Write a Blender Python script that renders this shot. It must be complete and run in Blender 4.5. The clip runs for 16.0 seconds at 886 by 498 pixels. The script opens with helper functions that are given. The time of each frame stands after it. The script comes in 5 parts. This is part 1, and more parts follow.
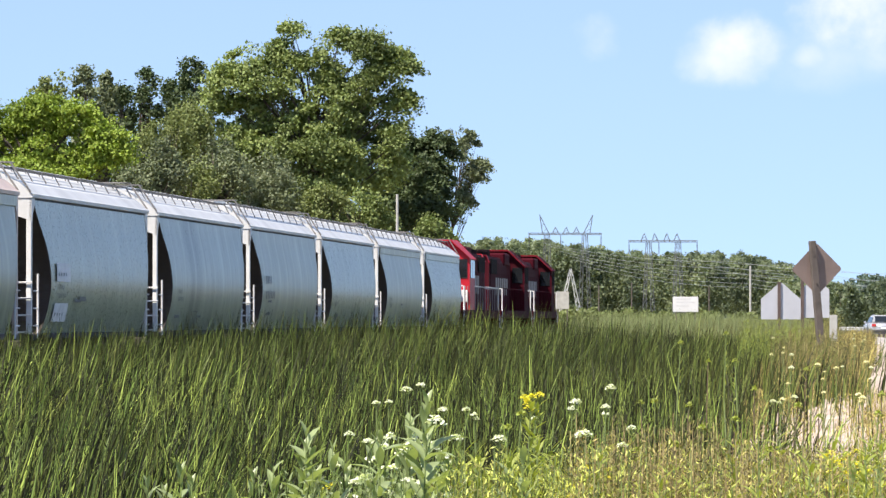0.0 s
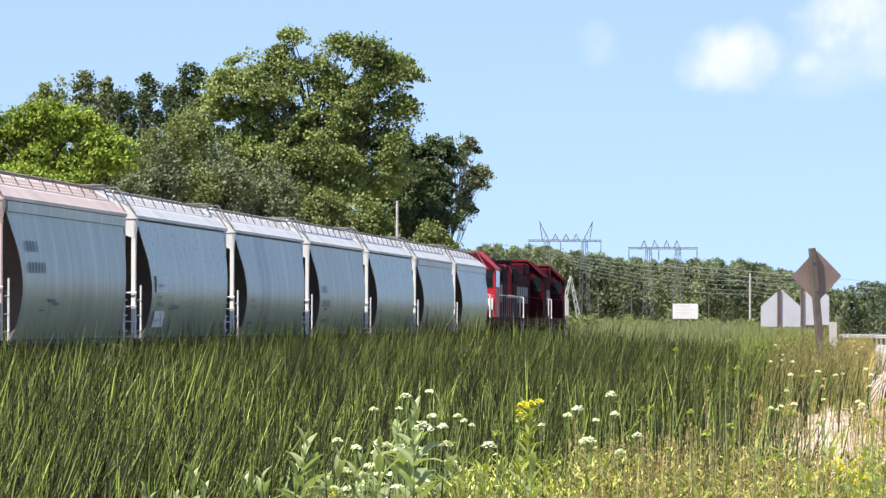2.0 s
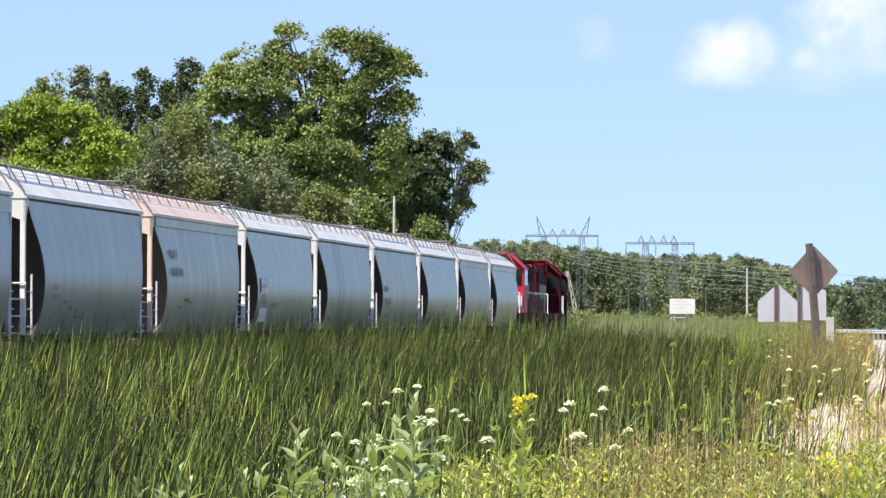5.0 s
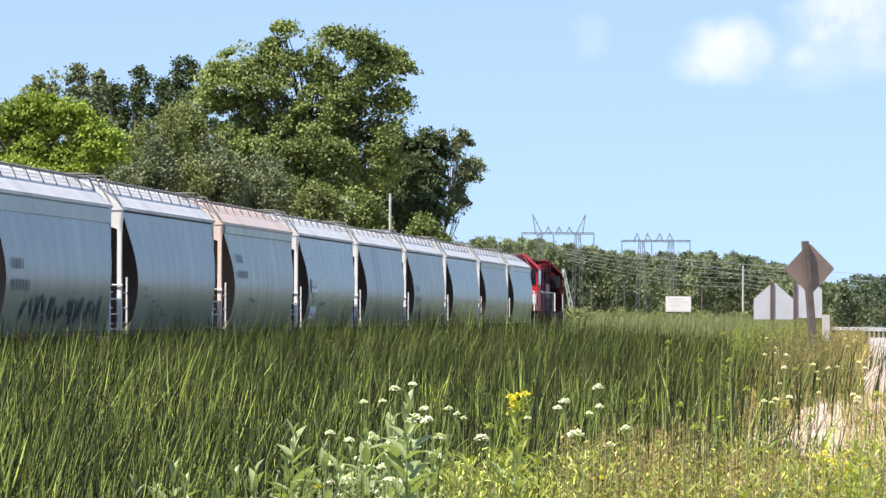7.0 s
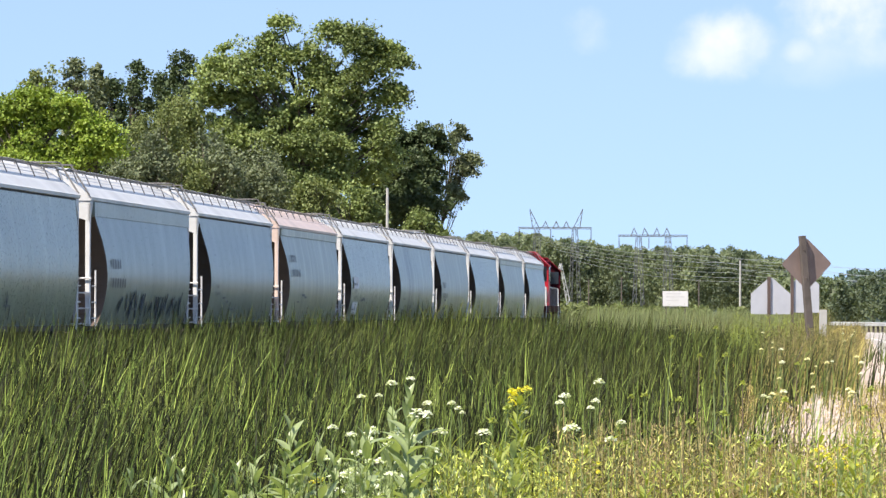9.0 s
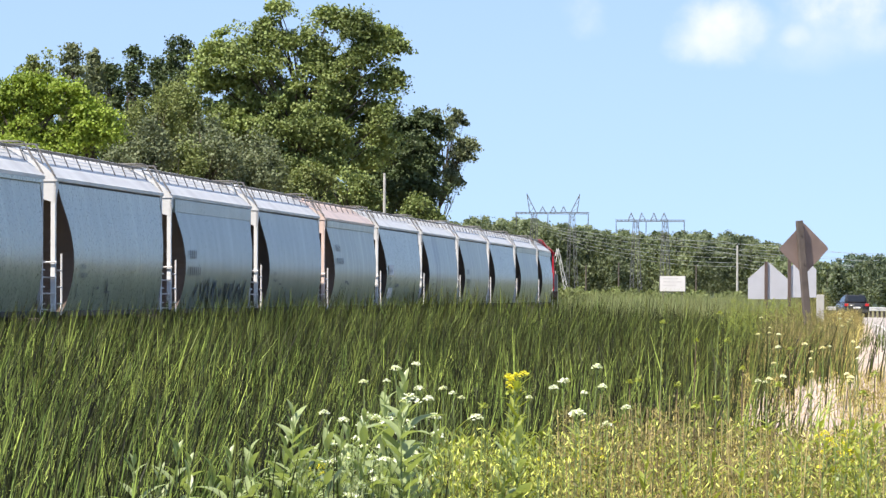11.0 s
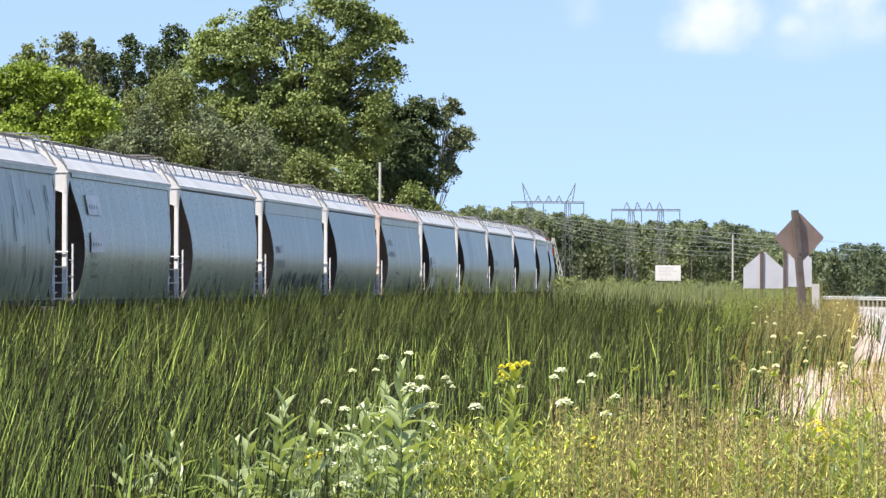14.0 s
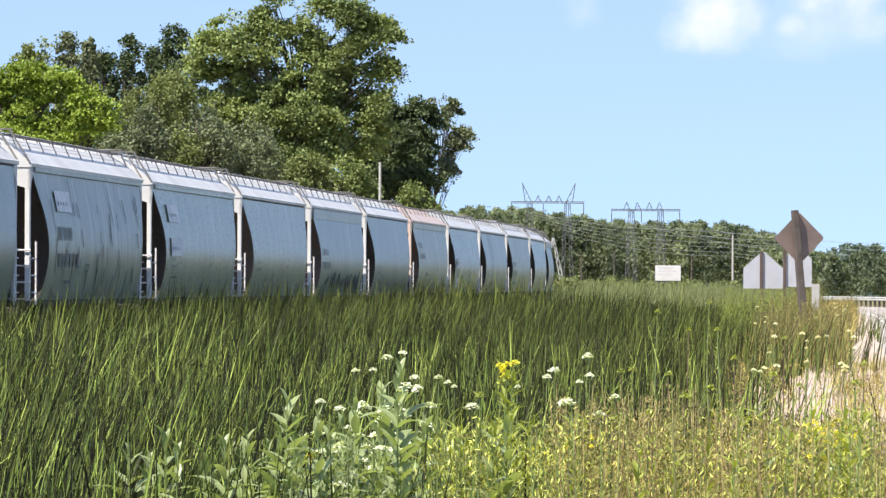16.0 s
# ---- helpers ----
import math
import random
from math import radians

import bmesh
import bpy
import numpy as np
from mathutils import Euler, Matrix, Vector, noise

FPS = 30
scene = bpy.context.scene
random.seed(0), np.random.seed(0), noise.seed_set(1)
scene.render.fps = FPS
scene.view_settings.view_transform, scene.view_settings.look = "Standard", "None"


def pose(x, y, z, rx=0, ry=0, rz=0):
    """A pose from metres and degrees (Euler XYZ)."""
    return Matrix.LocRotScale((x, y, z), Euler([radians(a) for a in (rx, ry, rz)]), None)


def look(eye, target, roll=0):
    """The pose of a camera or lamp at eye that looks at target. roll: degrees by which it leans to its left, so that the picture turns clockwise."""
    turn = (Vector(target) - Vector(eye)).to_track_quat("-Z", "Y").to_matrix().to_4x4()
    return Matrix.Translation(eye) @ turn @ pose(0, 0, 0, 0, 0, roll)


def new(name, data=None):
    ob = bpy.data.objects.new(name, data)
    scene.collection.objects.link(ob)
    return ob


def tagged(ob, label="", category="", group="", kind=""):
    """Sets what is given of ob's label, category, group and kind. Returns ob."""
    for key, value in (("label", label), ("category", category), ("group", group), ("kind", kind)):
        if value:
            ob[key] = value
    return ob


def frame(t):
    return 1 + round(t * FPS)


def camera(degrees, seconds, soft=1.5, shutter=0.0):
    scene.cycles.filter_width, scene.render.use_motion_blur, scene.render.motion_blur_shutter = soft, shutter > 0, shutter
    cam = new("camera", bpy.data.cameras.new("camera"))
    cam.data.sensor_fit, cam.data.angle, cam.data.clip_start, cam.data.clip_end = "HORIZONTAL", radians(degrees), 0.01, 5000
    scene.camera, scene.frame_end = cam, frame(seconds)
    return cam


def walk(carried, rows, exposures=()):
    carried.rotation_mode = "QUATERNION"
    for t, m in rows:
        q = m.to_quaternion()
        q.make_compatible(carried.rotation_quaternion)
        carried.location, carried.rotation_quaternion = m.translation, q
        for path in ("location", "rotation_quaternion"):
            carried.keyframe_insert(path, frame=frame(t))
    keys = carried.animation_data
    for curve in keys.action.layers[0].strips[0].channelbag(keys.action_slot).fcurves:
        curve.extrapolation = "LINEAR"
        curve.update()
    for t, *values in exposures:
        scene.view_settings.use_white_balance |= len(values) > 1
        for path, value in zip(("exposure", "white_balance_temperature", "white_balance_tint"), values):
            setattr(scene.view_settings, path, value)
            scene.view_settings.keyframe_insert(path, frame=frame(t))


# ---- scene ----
# ---- camera ----
EYE = (0.0, 0.0, 1.6)
cam = camera(10.466, 16.0, soft=1.45)
# seconds, turn to the right, tilt up, lean: degrees
SWING = (
    (0, 0.0000, 0.7965, 0.06), (0.5, 0.0025, 0.8218, 0.09), (1, 0.0036, 0.8526, 0.09), (1.5, 0.0013, 0.8724, 0.10),
    (2, 0.0015, 0.8745, 0.15), (2.5, 0.0002, 0.8742, 0.15), (3, -0.0009, 0.8656, 0.16), (3.5, 0.0015, 0.8507, 0.18),
    (4, 0.0119, 0.8431, 0.17), (6.5, 0.0731, 0.7828, 0.19), (7, 0.0846, 0.7881, 0.18), (7.5, 0.1028, 0.7870, 0.19),
    (8, 0.1143, 0.7856, 0.18), (8.5, 0.1177, 0.7679, 0.20), (9, 0.1189, 0.7247, 0.20), (11.5, 0.1585, 0.5219, 0.17),
    (12, 0.1769, 0.5054, 0.19), (12.5, 0.1939, 0.4883, 0.19), (13, 0.1974, 0.4699, 0.19), (13.5, 0.2075, 0.4405, 0.19),
    (14, 0.2064, 0.4207, 0.19), (14.5, 0.2064, 0.4076, 0.21), (15, 0.2065, 0.4022, 0.23), (15.5, 0.2088, 0.4107, 0.22),
    (16, 0.2076, 0.4197, 0.22))
walk(cam, [(t, pose(*EYE, 90 + tilt, 0, -turn) @ pose(0, 0, 0, 0, 0, lean)) for t, turn, tilt, lean in SWING],
     [(0, 1.08, 6800, 13), (16, 1.08, 6800, 13)])

# ---- light: high summer sun from the left and a little behind, clear sky ----
SUN_DIR = Vector((-0.42, -0.40, 0.82)).normalized()
SUN_ELEVATION = math.asin(SUN_DIR.z)
sun = new("sun", bpy.data.lights.new("sun", "SUN"))
sun.data.energy, sun.data.angle, sun.data.color = 4.4, radians(0.53), (1.0, 0.95, 0.86)
sun.matrix_world = look(tuple(SUN_DIR * 50), (0, 0, 0))

world = bpy.data.worlds.new("summer_sky")
scene.world = world
world.use_nodes = True
wn, wl = world.node_tree.nodes, world.node_tree.links
wn.clear()
w_out = wn.new("ShaderNodeOutputWorld")
w_bg = wn.new("ShaderNodeBackground")
w_bg.inputs["Strength"].default_value = 0.112
sky = wn.new("ShaderNodeTexSky")
sky.sky_type = "NISHITA"
sky.sun_disc = False
sky.sun_elevation = SUN_ELEVATION
sky.sun_rotation = math.atan2(SUN_DIR.x, SUN_DIR.y)
sky.air_density, sky.dust_density, sky.ozone_density = 1.0, 0.35, 1.3
w_co = wn.new("ShaderNodeTexCoord")
# the sky just over the horizon is taken from a little higher up: clear air without haze
w_lift = wn.new("ShaderNodeVectorMath")
w_lift.operation = "ADD"
w_lift.inputs[1].default_value = (0, 0, 0.20)
w_norm = wn.new("ShaderNodeVectorMath")
w_norm.operation = "NORMALIZE"
wl.new(w_co.outputs["Generated"], w_lift.inputs[0])
wl.new(w_lift.outputs[0], w_norm.inputs[0])
wl.new(w_norm.outputs[0], sky.inputs["Vector"])


def cloud_mask(px, pz, rx, rz, scale, seed, soft, ragged):
    """A fair-weather cloud at the direction px (right), pz (up), with a ragged noise edge."""
    sep = wn.new("ShaderNodeSeparateXYZ")
    wl.new(w_co.outputs["Generated"], sep.inputs[0])

    def math_node(op, a, b):
        n = wn.new("ShaderNodeMath")
        n.operation = op
        for i, v in enumerate((a, b)):
            if isinstance(v, (int, float)):
                n.inputs[i].default_value = v
            else:
                wl.new(v, n.inputs[i])
        return n.outputs[0]
    u = math_node("DIVIDE", math_node("SUBTRACT", sep.outputs["X"], px), rx)
    v = math_node("DIVIDE", math_node("SUBTRACT", sep.outputs["Z"], pz), rz)
    front = math_node("GREATER_THAN", sep.outputs["Y"], 0.0)
    r2 = math_node("ADD", math_node("MULTIPLY", u, u), math_node("MULTIPLY", v, v))
    off = wn.new("ShaderNodeVectorMath")
    off.operation = "ADD"
    off.inputs[1].default_value = (seed, seed * 0.7, 0)
    wl.new(w_co.outputs["Generated"], off.inputs[0])
    nz = wn.new("ShaderNodeTexNoise")
    nz.inputs["Scale"].default_value = scale
    nz.inputs["Detail"].default_value = 6
    nz.inputs["Roughness"].default_value = 0.56
    wl.new(off.outputs[0], nz.inputs["Vector"])
    edge = math_node("SUBTRACT", math_node("ADD", 1.0, math_node("MULTIPLY", math_node("SUBTRACT", nz.outputs["Fac"], 0.5), ragged)), r2)
    ramp = wn.new("ShaderNodeMapRange")
    ramp.interpolation_type = "SMOOTHSTEP"
    ramp.inputs["From Min"].default_value, ramp.inputs["From Max"].default_value = 0.0, soft
    wl.new(edge, ramp.inputs["Value"])
    return math_node("MULTIPLY", ramp.outputs[0], front)


sky_hue = wn.new("ShaderNodeMix")
sky_hue.data_type, sky_hue.blend_type = "RGBA", "MULTIPLY"
sky_hue.inputs["Factor"].default_value = 1.0
sky_hue.inputs["B"].default_value = (0.985, 0.980, 0.985, 1)
wl.new(sky.outputs["Color"], sky_hue.inputs["A"])
sky_colour = sky_hue.outputs["Result"]
for px, pz, rx, rz, sc, seed, soft, amount, ragged in (
        (0.0800, 0.0530, 0.0260, 0.0085, 60, 9.2, 2.2, 0.26, 2.0),
        (0.0590, 0.0545, 0.0118, 0.0088, 75, 3.1, 1.7, 0.36, 2.6),
        (0.0565, 0.0520, 0.0095, 0.0056, 90, 6.4, 1.6, 0.22, 2.4),
        (0.0600, 0.0578, 0.0085, 0.0055, 110, 2.2, 1.6, 0.30, 2.8),
        (0.0840, 0.0640, 0.0140, 0.0085, 80, 7.7, 1.7, 0.50, 2.8),
        (0.0750, 0.0535, 0.0040, 0.0032, 120, 1.3, 1.6, 0.20, 2.4),
        (0.0900, 0.0555, 0.0070, 0.0060, 100, 4.3, 1.8, 0.22, 2.4),
        (0.0320, 0.0580, 0.0062, 0.0055, 110, 5.2, 2.2, 0.18, 3.0)):
    mix = wn.new("ShaderNodeMix")
    mix.data_type = "RGBA"
    m_amt = wn.new("ShaderNodeMath")
    m_amt.operation = "MULTIPLY"
    m_amt.inputs[1].default_value = amount
    wl.new(cloud_mask(px, pz, rx, rz, sc, seed, soft, ragged), m_amt.inputs[0])
    wl.new(m_amt.outputs[0], mix.inputs["Factor"])
    wl.new(sky_colour, mix.inputs["A"])
    mix.inputs["B"].default_value = (6.4, 6.0, 6.7, 1)
    sky_colour = mix.outputs["Result"]
wl.new(sky_colour, w_bg.inputs["Color"])
wl.new(w_bg.outputs[0], w_out.inputs[0])


# ---- materials ----
def material(name, colour, rough=0.6, metal=0.0, vary=0.25, scale=3.0, fine=40.0, bump=0.15, hue=None, translucent=0.0,
             streak=0.0, per_object=0.0, per_island=0.0, coords="Object", spec=0.5, seams=0.0, contrast=0.0, floor=0.42, stain=None, tuft=0.0, peak=2.2):
    """A painted, stained or living surface: base colour with coarse stains, fine grain, relief and, where asked, runs of dirt."""
    m = bpy.data.materials.new(name)
    m.use_nodes = True
    n, l = m.node_tree.nodes, m.node_tree.links
    b = n["Principled BSDF"]
    b.inputs["Roughness"].default_value, b.inputs["Metallic"].default_value = rough, metal
    b.inputs["Specular IOR Level"].default_value = spec
    co = n.new("ShaderNodeTexCoord")

    def noise_node(s, stretch=(1, 1, 1), detail=4):
        mp = n.new("ShaderNodeMapping")
        mp.inputs["Scale"].default_value = stretch
        l.new(co.outputs[coords], mp.inputs["Vector"])
        t = n.new("ShaderNodeTexNoise")
        t.inputs["Scale"].default_value, t.inputs["Detail"].default_value = s, detail
        l.new(mp.outputs[0], t.inputs["Vector"])
        return t.outputs["Fac"]

    def mixed(kind, fac, a, c, clamp=True):
        x = n.new("ShaderNodeMix")
        x.data_type, x.blend_type = "RGBA", kind
        for key, v in (("Factor", fac), ("A", a), ("B", c)):
            if isinstance(v, (int, float)):
                x.inputs[key].default_value = v
            elif isinstance(v, tuple):
                x.inputs[key].default_value = (*v, 1) if len(v) == 3 else v
            else:
                l.new(v, x.inputs[key])
        return x.outputs["Result"]

    def ramp(fac, lo, hi, a=0.0, c=1.0):
        r = n.new("ShaderNodeMapRange")
        for key, v in (("From Min", lo), ("From Max", hi), ("To Min", a), ("To Max", c)):
            r.inputs[key].default_value = v
        l.new(fac, r.inputs["Value"])
        return r.outputs[0]
    dark = tuple(c * (1 - vary) for c in colour)
    light = tuple(min(1.0, c * (1 + vary)) for c in (hue or colour))
    coarse, grain = noise_node(scale), noise_node(fine)
    col = mixed("MIX", ramp(coarse, 0.3, 0.7), dark, light)
    col = mixed("MULTIPLY", 0.6 * vary, col, mixed("MIX", ramp(grain, 0.3, 0.7), (0.55, 0.55, 0.55), (1.3, 1.3, 1.3)))
    if streak:
        runs = noise_node(1.0, (4.0, 4.0, 0.35), 6)
        col = mixed("MIX", ramp(runs, 0.52, 0.74, 0.0, streak), col, (0.075, 0.068, 0.06))
    if stain:
        sp = n.new("ShaderNodeSeparateXYZ")
        l.new(co.outputs[coords], sp.inputs[0])
        wob = n.new("ShaderNodeMath")
        wob.operation = "MULTIPLY_ADD"
        wob.inputs[1].default_value = 1.3
        l.new(noise_node(1.2), wob.inputs[0])
        l.new(sp.outputs["Y"], wob.inputs[2])
        df = n.new("ShaderNodeMath")
        df.operation = "SUBTRACT"
        df.inputs[1].default_value = stain[0] + 0.65
        l.new(wob.outputs[0], df.inputs[0])
        ab = n.new("ShaderNodeMath")
        ab.operation = "ABSOLUTE"
        l.new(df.outputs[0], ab.inputs[0])
        col = mixed("MIX", ramp(ab.outputs[0], stain[1], stain[1] * 0.35, 0.0, 0.62), col, (0.10, 0.105, 0.10))
    # weld seams: their highlights are painted as lighter, wavering upright lines
    if seams:
        wv = n.new("ShaderNodeTexWave")
        wv.bands_direction = "Y"
        wv.inputs["Scale"].default_value = seams
        wv.inputs["Distortion"].default_value = 2.6
        wv.inputs["Detail Scale"].default_value = 0.5
        wv.inputs["Detail"].default_value = 3.0
        l.new(co.outputs[coords], wv.inputs["Vector"])
        col = mixed("MIX", ramp(wv.outputs["Fac"], 0.90, 1.0, 0.0, 0.42), col, tuple(min(1, c * 1.5) for c in colour))
    if per_object or per_island:
        g = n.new("ShaderNodeObjectInfo" if per_object else "ShaderNodeNewGeometry")
        r = g.outputs["Random" if per_object else "Random Per Island"]
        hv = n.new("ShaderNodeHueSaturation")
        amt = per_object or per_island
        if contrast:
            pw = n.new("ShaderNodeMath")
            pw.operation = "POWER"
            pw.inputs[1].default_value = peak
            l.new(r, pw.inputs[0])
            l.new(ramp(pw.outputs[0], 0, 1, floor, contrast), hv.inputs["Value"])
        else:
            l.new(ramp(r, 0, 1, 1 - amt, 1 + amt), hv.inputs["Value"])
        hs = n.new("ShaderNodeMath")
        hs.operation = "MULTIPLY_ADD"
        hs.inputs[1].default_value, hs.inputs[2].default_value = 0.05 * min(1, amt * 1.5), 0.5 - 0.025 * min(1, amt * 1.5)
        l.new(r, hs.inputs[0])
        l.new(hs.outputs[0], hv.inputs["Hue"])
        l.new(col, hv.inputs["Color"])
        col = hv.outputs["Color"]
    if tuft:
        oi = n.new("ShaderNodeObjectInfo")
        tv = n.new("ShaderNodeHueSaturation")
        l.new(ramp(oi.outputs["Random"], 0, 1, 1 - tuft, 1 + tuft), tv.inputs["Value"])
        l.new(ramp(oi.outputs["Random"], 0, 1, 0.522, 0.488), tv.inputs["Hue"])
        l.new(col, tv.inputs["Color"])
        col = tv.outputs["Color"]
    l.new(col, b.inputs["Base Color"])
    l.new(ramp(grain, 0.2, 0.8, max(0.02, rough - 0.08), min(1, rough + 0.08)), b.inputs["Roughness"])
    if bump:
        bp = n.new("ShaderNodeBump")
        bp.inputs["Strength"].default_value, bp.inputs["Distance"].default_value = bump, 0.02
        l.new(grain, bp.inputs["Height"])
        l.new(bp.outputs[0], b.inputs["Normal"])
    if translucent:
        tr = n.new("ShaderNodeBsdfTranslucent")
        ms = n.new("ShaderNodeMixShader")
        ms.inputs[0].default_value = translucent
        l.new(mixed("MULTIPLY", 1.0, col, (1.25, 1.3, 0.6)), tr.inputs["Color"])
        l.new(b.outputs[0], ms.inputs[1])
        l.new(tr.outputs[0], ms.inputs[2])
        l.new(ms.outputs[0], n["Material Output"].inputs[0])
    return m


M = {
    "ground": material("ground_soil_and_grass", (0.10, 0.115, 0.035), 0.95, vary=0.4, scale=0.15, fine=6, hue=(0.17, 0.14, 0.06)),
    "gravel": material("pale_shoulder_gravel", (0.43, 0.345, 0.285), 0.95, vary=0.3, scale=0.6, fine=25, bump=0.5),
    "asphalt": material("sun_bleached_asphalt", (0.33, 0.30, 0.275), 0.9, vary=0.15, scale=0.4, fine=30, bump=0.2),
    "line_paint": material("road_line_paint", (0.75, 0.74, 0.70), 0.8, vary=0.15, scale=2),
    # wet mud, near black so that it supplies the shade among the stems
    "mud": material("dark_wet_marsh_mud", (0.030, 0.028, 0.016), 0.8, vary=0.35, scale=0.5, fine=8, bump=0.4),
    "ballast": material("track_ballast", (0.22, 0.20, 0.185), 0.95, vary=0.35, scale=2, fine=14, bump=0.8),
    "rail": material("rail_steel", (0.20, 0.15, 0.12), 0.5, 0.7, vary=0.2),
    "tie": material("creosoted_tie", (0.07, 0.055, 0.045), 0.9, vary=0.3),
    "cattail": material("cattail_blade", (0.043, 0.064, 0.012), 0.55, vary=0.42, scale=0.30, fine=9, bump=0, translucent=0.05, spec=0.22,
                        hue=(0.088, 0.102, 0.022), per_island=0.45, contrast=4.4, floor=0.08, tuft=0.42, peak=3.0),
    "cattail_far": material("far_cattail_blade", (0.044, 0.063, 0.014), 0.55, vary=0.3, scale=0.15, fine=9, bump=0, translucent=0.06, spec=0.2,
                            hue=(0.086, 0.100, 0.022), per_island=0.45, contrast=2.6, floor=0.2, tuft=0.3, peak=2.6),
    "dry_grass": material("dry_grass_blade", (0.29, 0.21, 0.08), 0.7, vary=0.3, scale=0.8, fine=12, bump=0, translucent=0.3,
                          hue=(0.33, 0.27, 0.095), per_island=0.4, contrast=2.3),
    "olive_grass": material("olive_grass_blade", (0.165, 0.155, 0.048), 0.7, vary=0.3, scale=0.8, fine=12, bump=0, translucent=0.2, per_island=0.4, contrast=2.0),
    "grass": material("green_grass_blade", (0.12, 0.19, 0.035), 0.6, vary=0.3, scale=0.8, fine=12, bump=0, translucent=0.3, per_island=0.4),
    "pale_grass": material("seeding_grass", (0.22, 0.25, 0.11), 0.75, vary=0.3, scale=0.5, fine=10, bump=0, translucent=0.3, per_island=0.35),
    "herb": material("herb_leaf", (0.30, 0.36, 0.165), 0.38, vary=0.25, scale=4, fine=40, bump=0, translucent=0.35, per_island=0.3),
    "lime_herb": material("goldenrod_leaf", (0.27, 0.31, 0.06), 0.55, vary=0.25, scale=4, fine=40, bump=0, translucent=0.35, per_island=0.3),
    "lime_weed": material("bright_weed_leaf", (0.38, 0.385, 0.085), 0.6, vary=0.3, scale=4, fine=40, bump=0, translucent=0.25, per_island=0.4, contrast=2.3, floor=0.28),
    "stem": material("plant_stem", (0.15, 0.20, 0.06), 0.6, vary=0.25, scale=5, bump=0),
    "straw_stem": material("straw_coloured_stem", (0.34, 0.27, 0.115), 0.7, vary=0.35, scale=5, bump=0, per_island=0.4),
    "brown_stem": material("dry_stem", (0.12, 0.085, 0.05), 0.7, vary=0.25, scale=5, bump=0),
    "white_petal": material("white_petal", (0.74, 0.78, 0.62), 0.7, vary=0.1, scale=20, bump=0, translucent=0.3),
    "cream_petal": material("cream_petal", (0.72, 0.68, 0.42), 0.7, vary=0.15, scale=20, bump=0, translucent=0.3),
    "yellow_petal": material("yellow_petal", (0.74, 0.66, 0.045), 0.7, vary=0.15, scale=20, bump=0, translucent=0.25),
    "bark": material("grey_brown_bark", (0.075, 0.060, 0.046), 0.95, vary=0.35, scale=2, fine=18, bump=0.8),
}
for name, c, h, see_through in (("leaf_bright", (0.165, 0.240, 0.040), (0.225, 0.295, 0.050), 0.25), ("leaf_mid", (0.135, 0.182, 0.058), (0.195, 0.240, 0.080), 0.18),
                                # leaf_dark also carries painted shade for the dark tree and the undergrowth
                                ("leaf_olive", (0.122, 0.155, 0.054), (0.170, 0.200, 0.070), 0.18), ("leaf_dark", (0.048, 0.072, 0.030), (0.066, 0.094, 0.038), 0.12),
                                # far and haze leaves: distance haze and lit-or-dark crowns mixed into the colour
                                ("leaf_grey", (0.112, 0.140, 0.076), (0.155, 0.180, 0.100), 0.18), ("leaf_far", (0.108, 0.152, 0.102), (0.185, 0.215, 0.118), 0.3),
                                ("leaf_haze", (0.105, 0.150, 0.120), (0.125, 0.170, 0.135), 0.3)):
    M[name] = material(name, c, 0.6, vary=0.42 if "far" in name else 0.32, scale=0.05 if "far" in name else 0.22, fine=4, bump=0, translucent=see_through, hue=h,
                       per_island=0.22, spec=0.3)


# ---- building helpers ----
def mesh_object(name, verts, faces, mat, parent=None, label="", smooth=False):
    me = bpy.data.meshes.new(name)
    me.from_pydata(verts, [], faces)
    me.materials.append(mat)
    if smooth:
        me.shade_smooth()
    ob = new(name, me)
    ob.parent = parent
    if label:
        ob["label"] = label
    return ob


def part(name, bm, mat, parent=None, label="", smooth=False):
    me = bpy.data.meshes.new(name)
    bm.normal_update()
    bm.to_mesh(me)
    bm.free()
    me.materials.append(mat)
    if smooth:
        me.shade_smooth()
    ob = new(name, me)
    ob.parent = parent
    if label:
        ob["label"] = label
    return ob


def share(ob, m, name=None, parent=None):
    """Another object on the same mesh."""
    o = new(name or ob.name.split(".")[0], ob.data)
    o.parent = parent or ob.parent
    o.matrix_basis = m
    return o


def box(bm, x0, x1, y0, y1, z0, z1, bevel=0.0, m=None):
    g = bmesh.ops.create_cube(bm, size=1.0)
    bmesh.ops.transform(bm, matrix=Matrix.LocRotScale(((x0 + x1) / 2, (y0 + y1) / 2, (z0 + z1) / 2), None,
                                                      (abs(x1 - x0), abs(y1 - y0), abs(z1 - z0))), verts=g["verts"])
    if bevel:
        es = list({e for v in g["verts"] for e in v.link_edges})
        r = bmesh.ops.bevel(bm, geom=es, offset=bevel, segments=1, affect="EDGES")
        g = {"verts": r["verts"]}
    if m is not None:
        bmesh.ops.transform(bm, matrix=m, verts=list(g["verts"]))
    return bm


def rod(bm, a, b, r0, r1=None, seg=6, caps=True):
    a, b = Vector(a), Vector(b)
    d = b - a
    g = bmesh.ops.create_cone(bm, cap_ends=caps, segments=seg, radius1=r0, radius2=r0 if r1 is None else r1, depth=d.length)
    bmesh.ops.transform(bm, matrix=Matrix.Translation((a + b) / 2) @ d.to_track_quat("Z", "Y").to_matrix().to_4x4(), verts=g["verts"])
    return bm


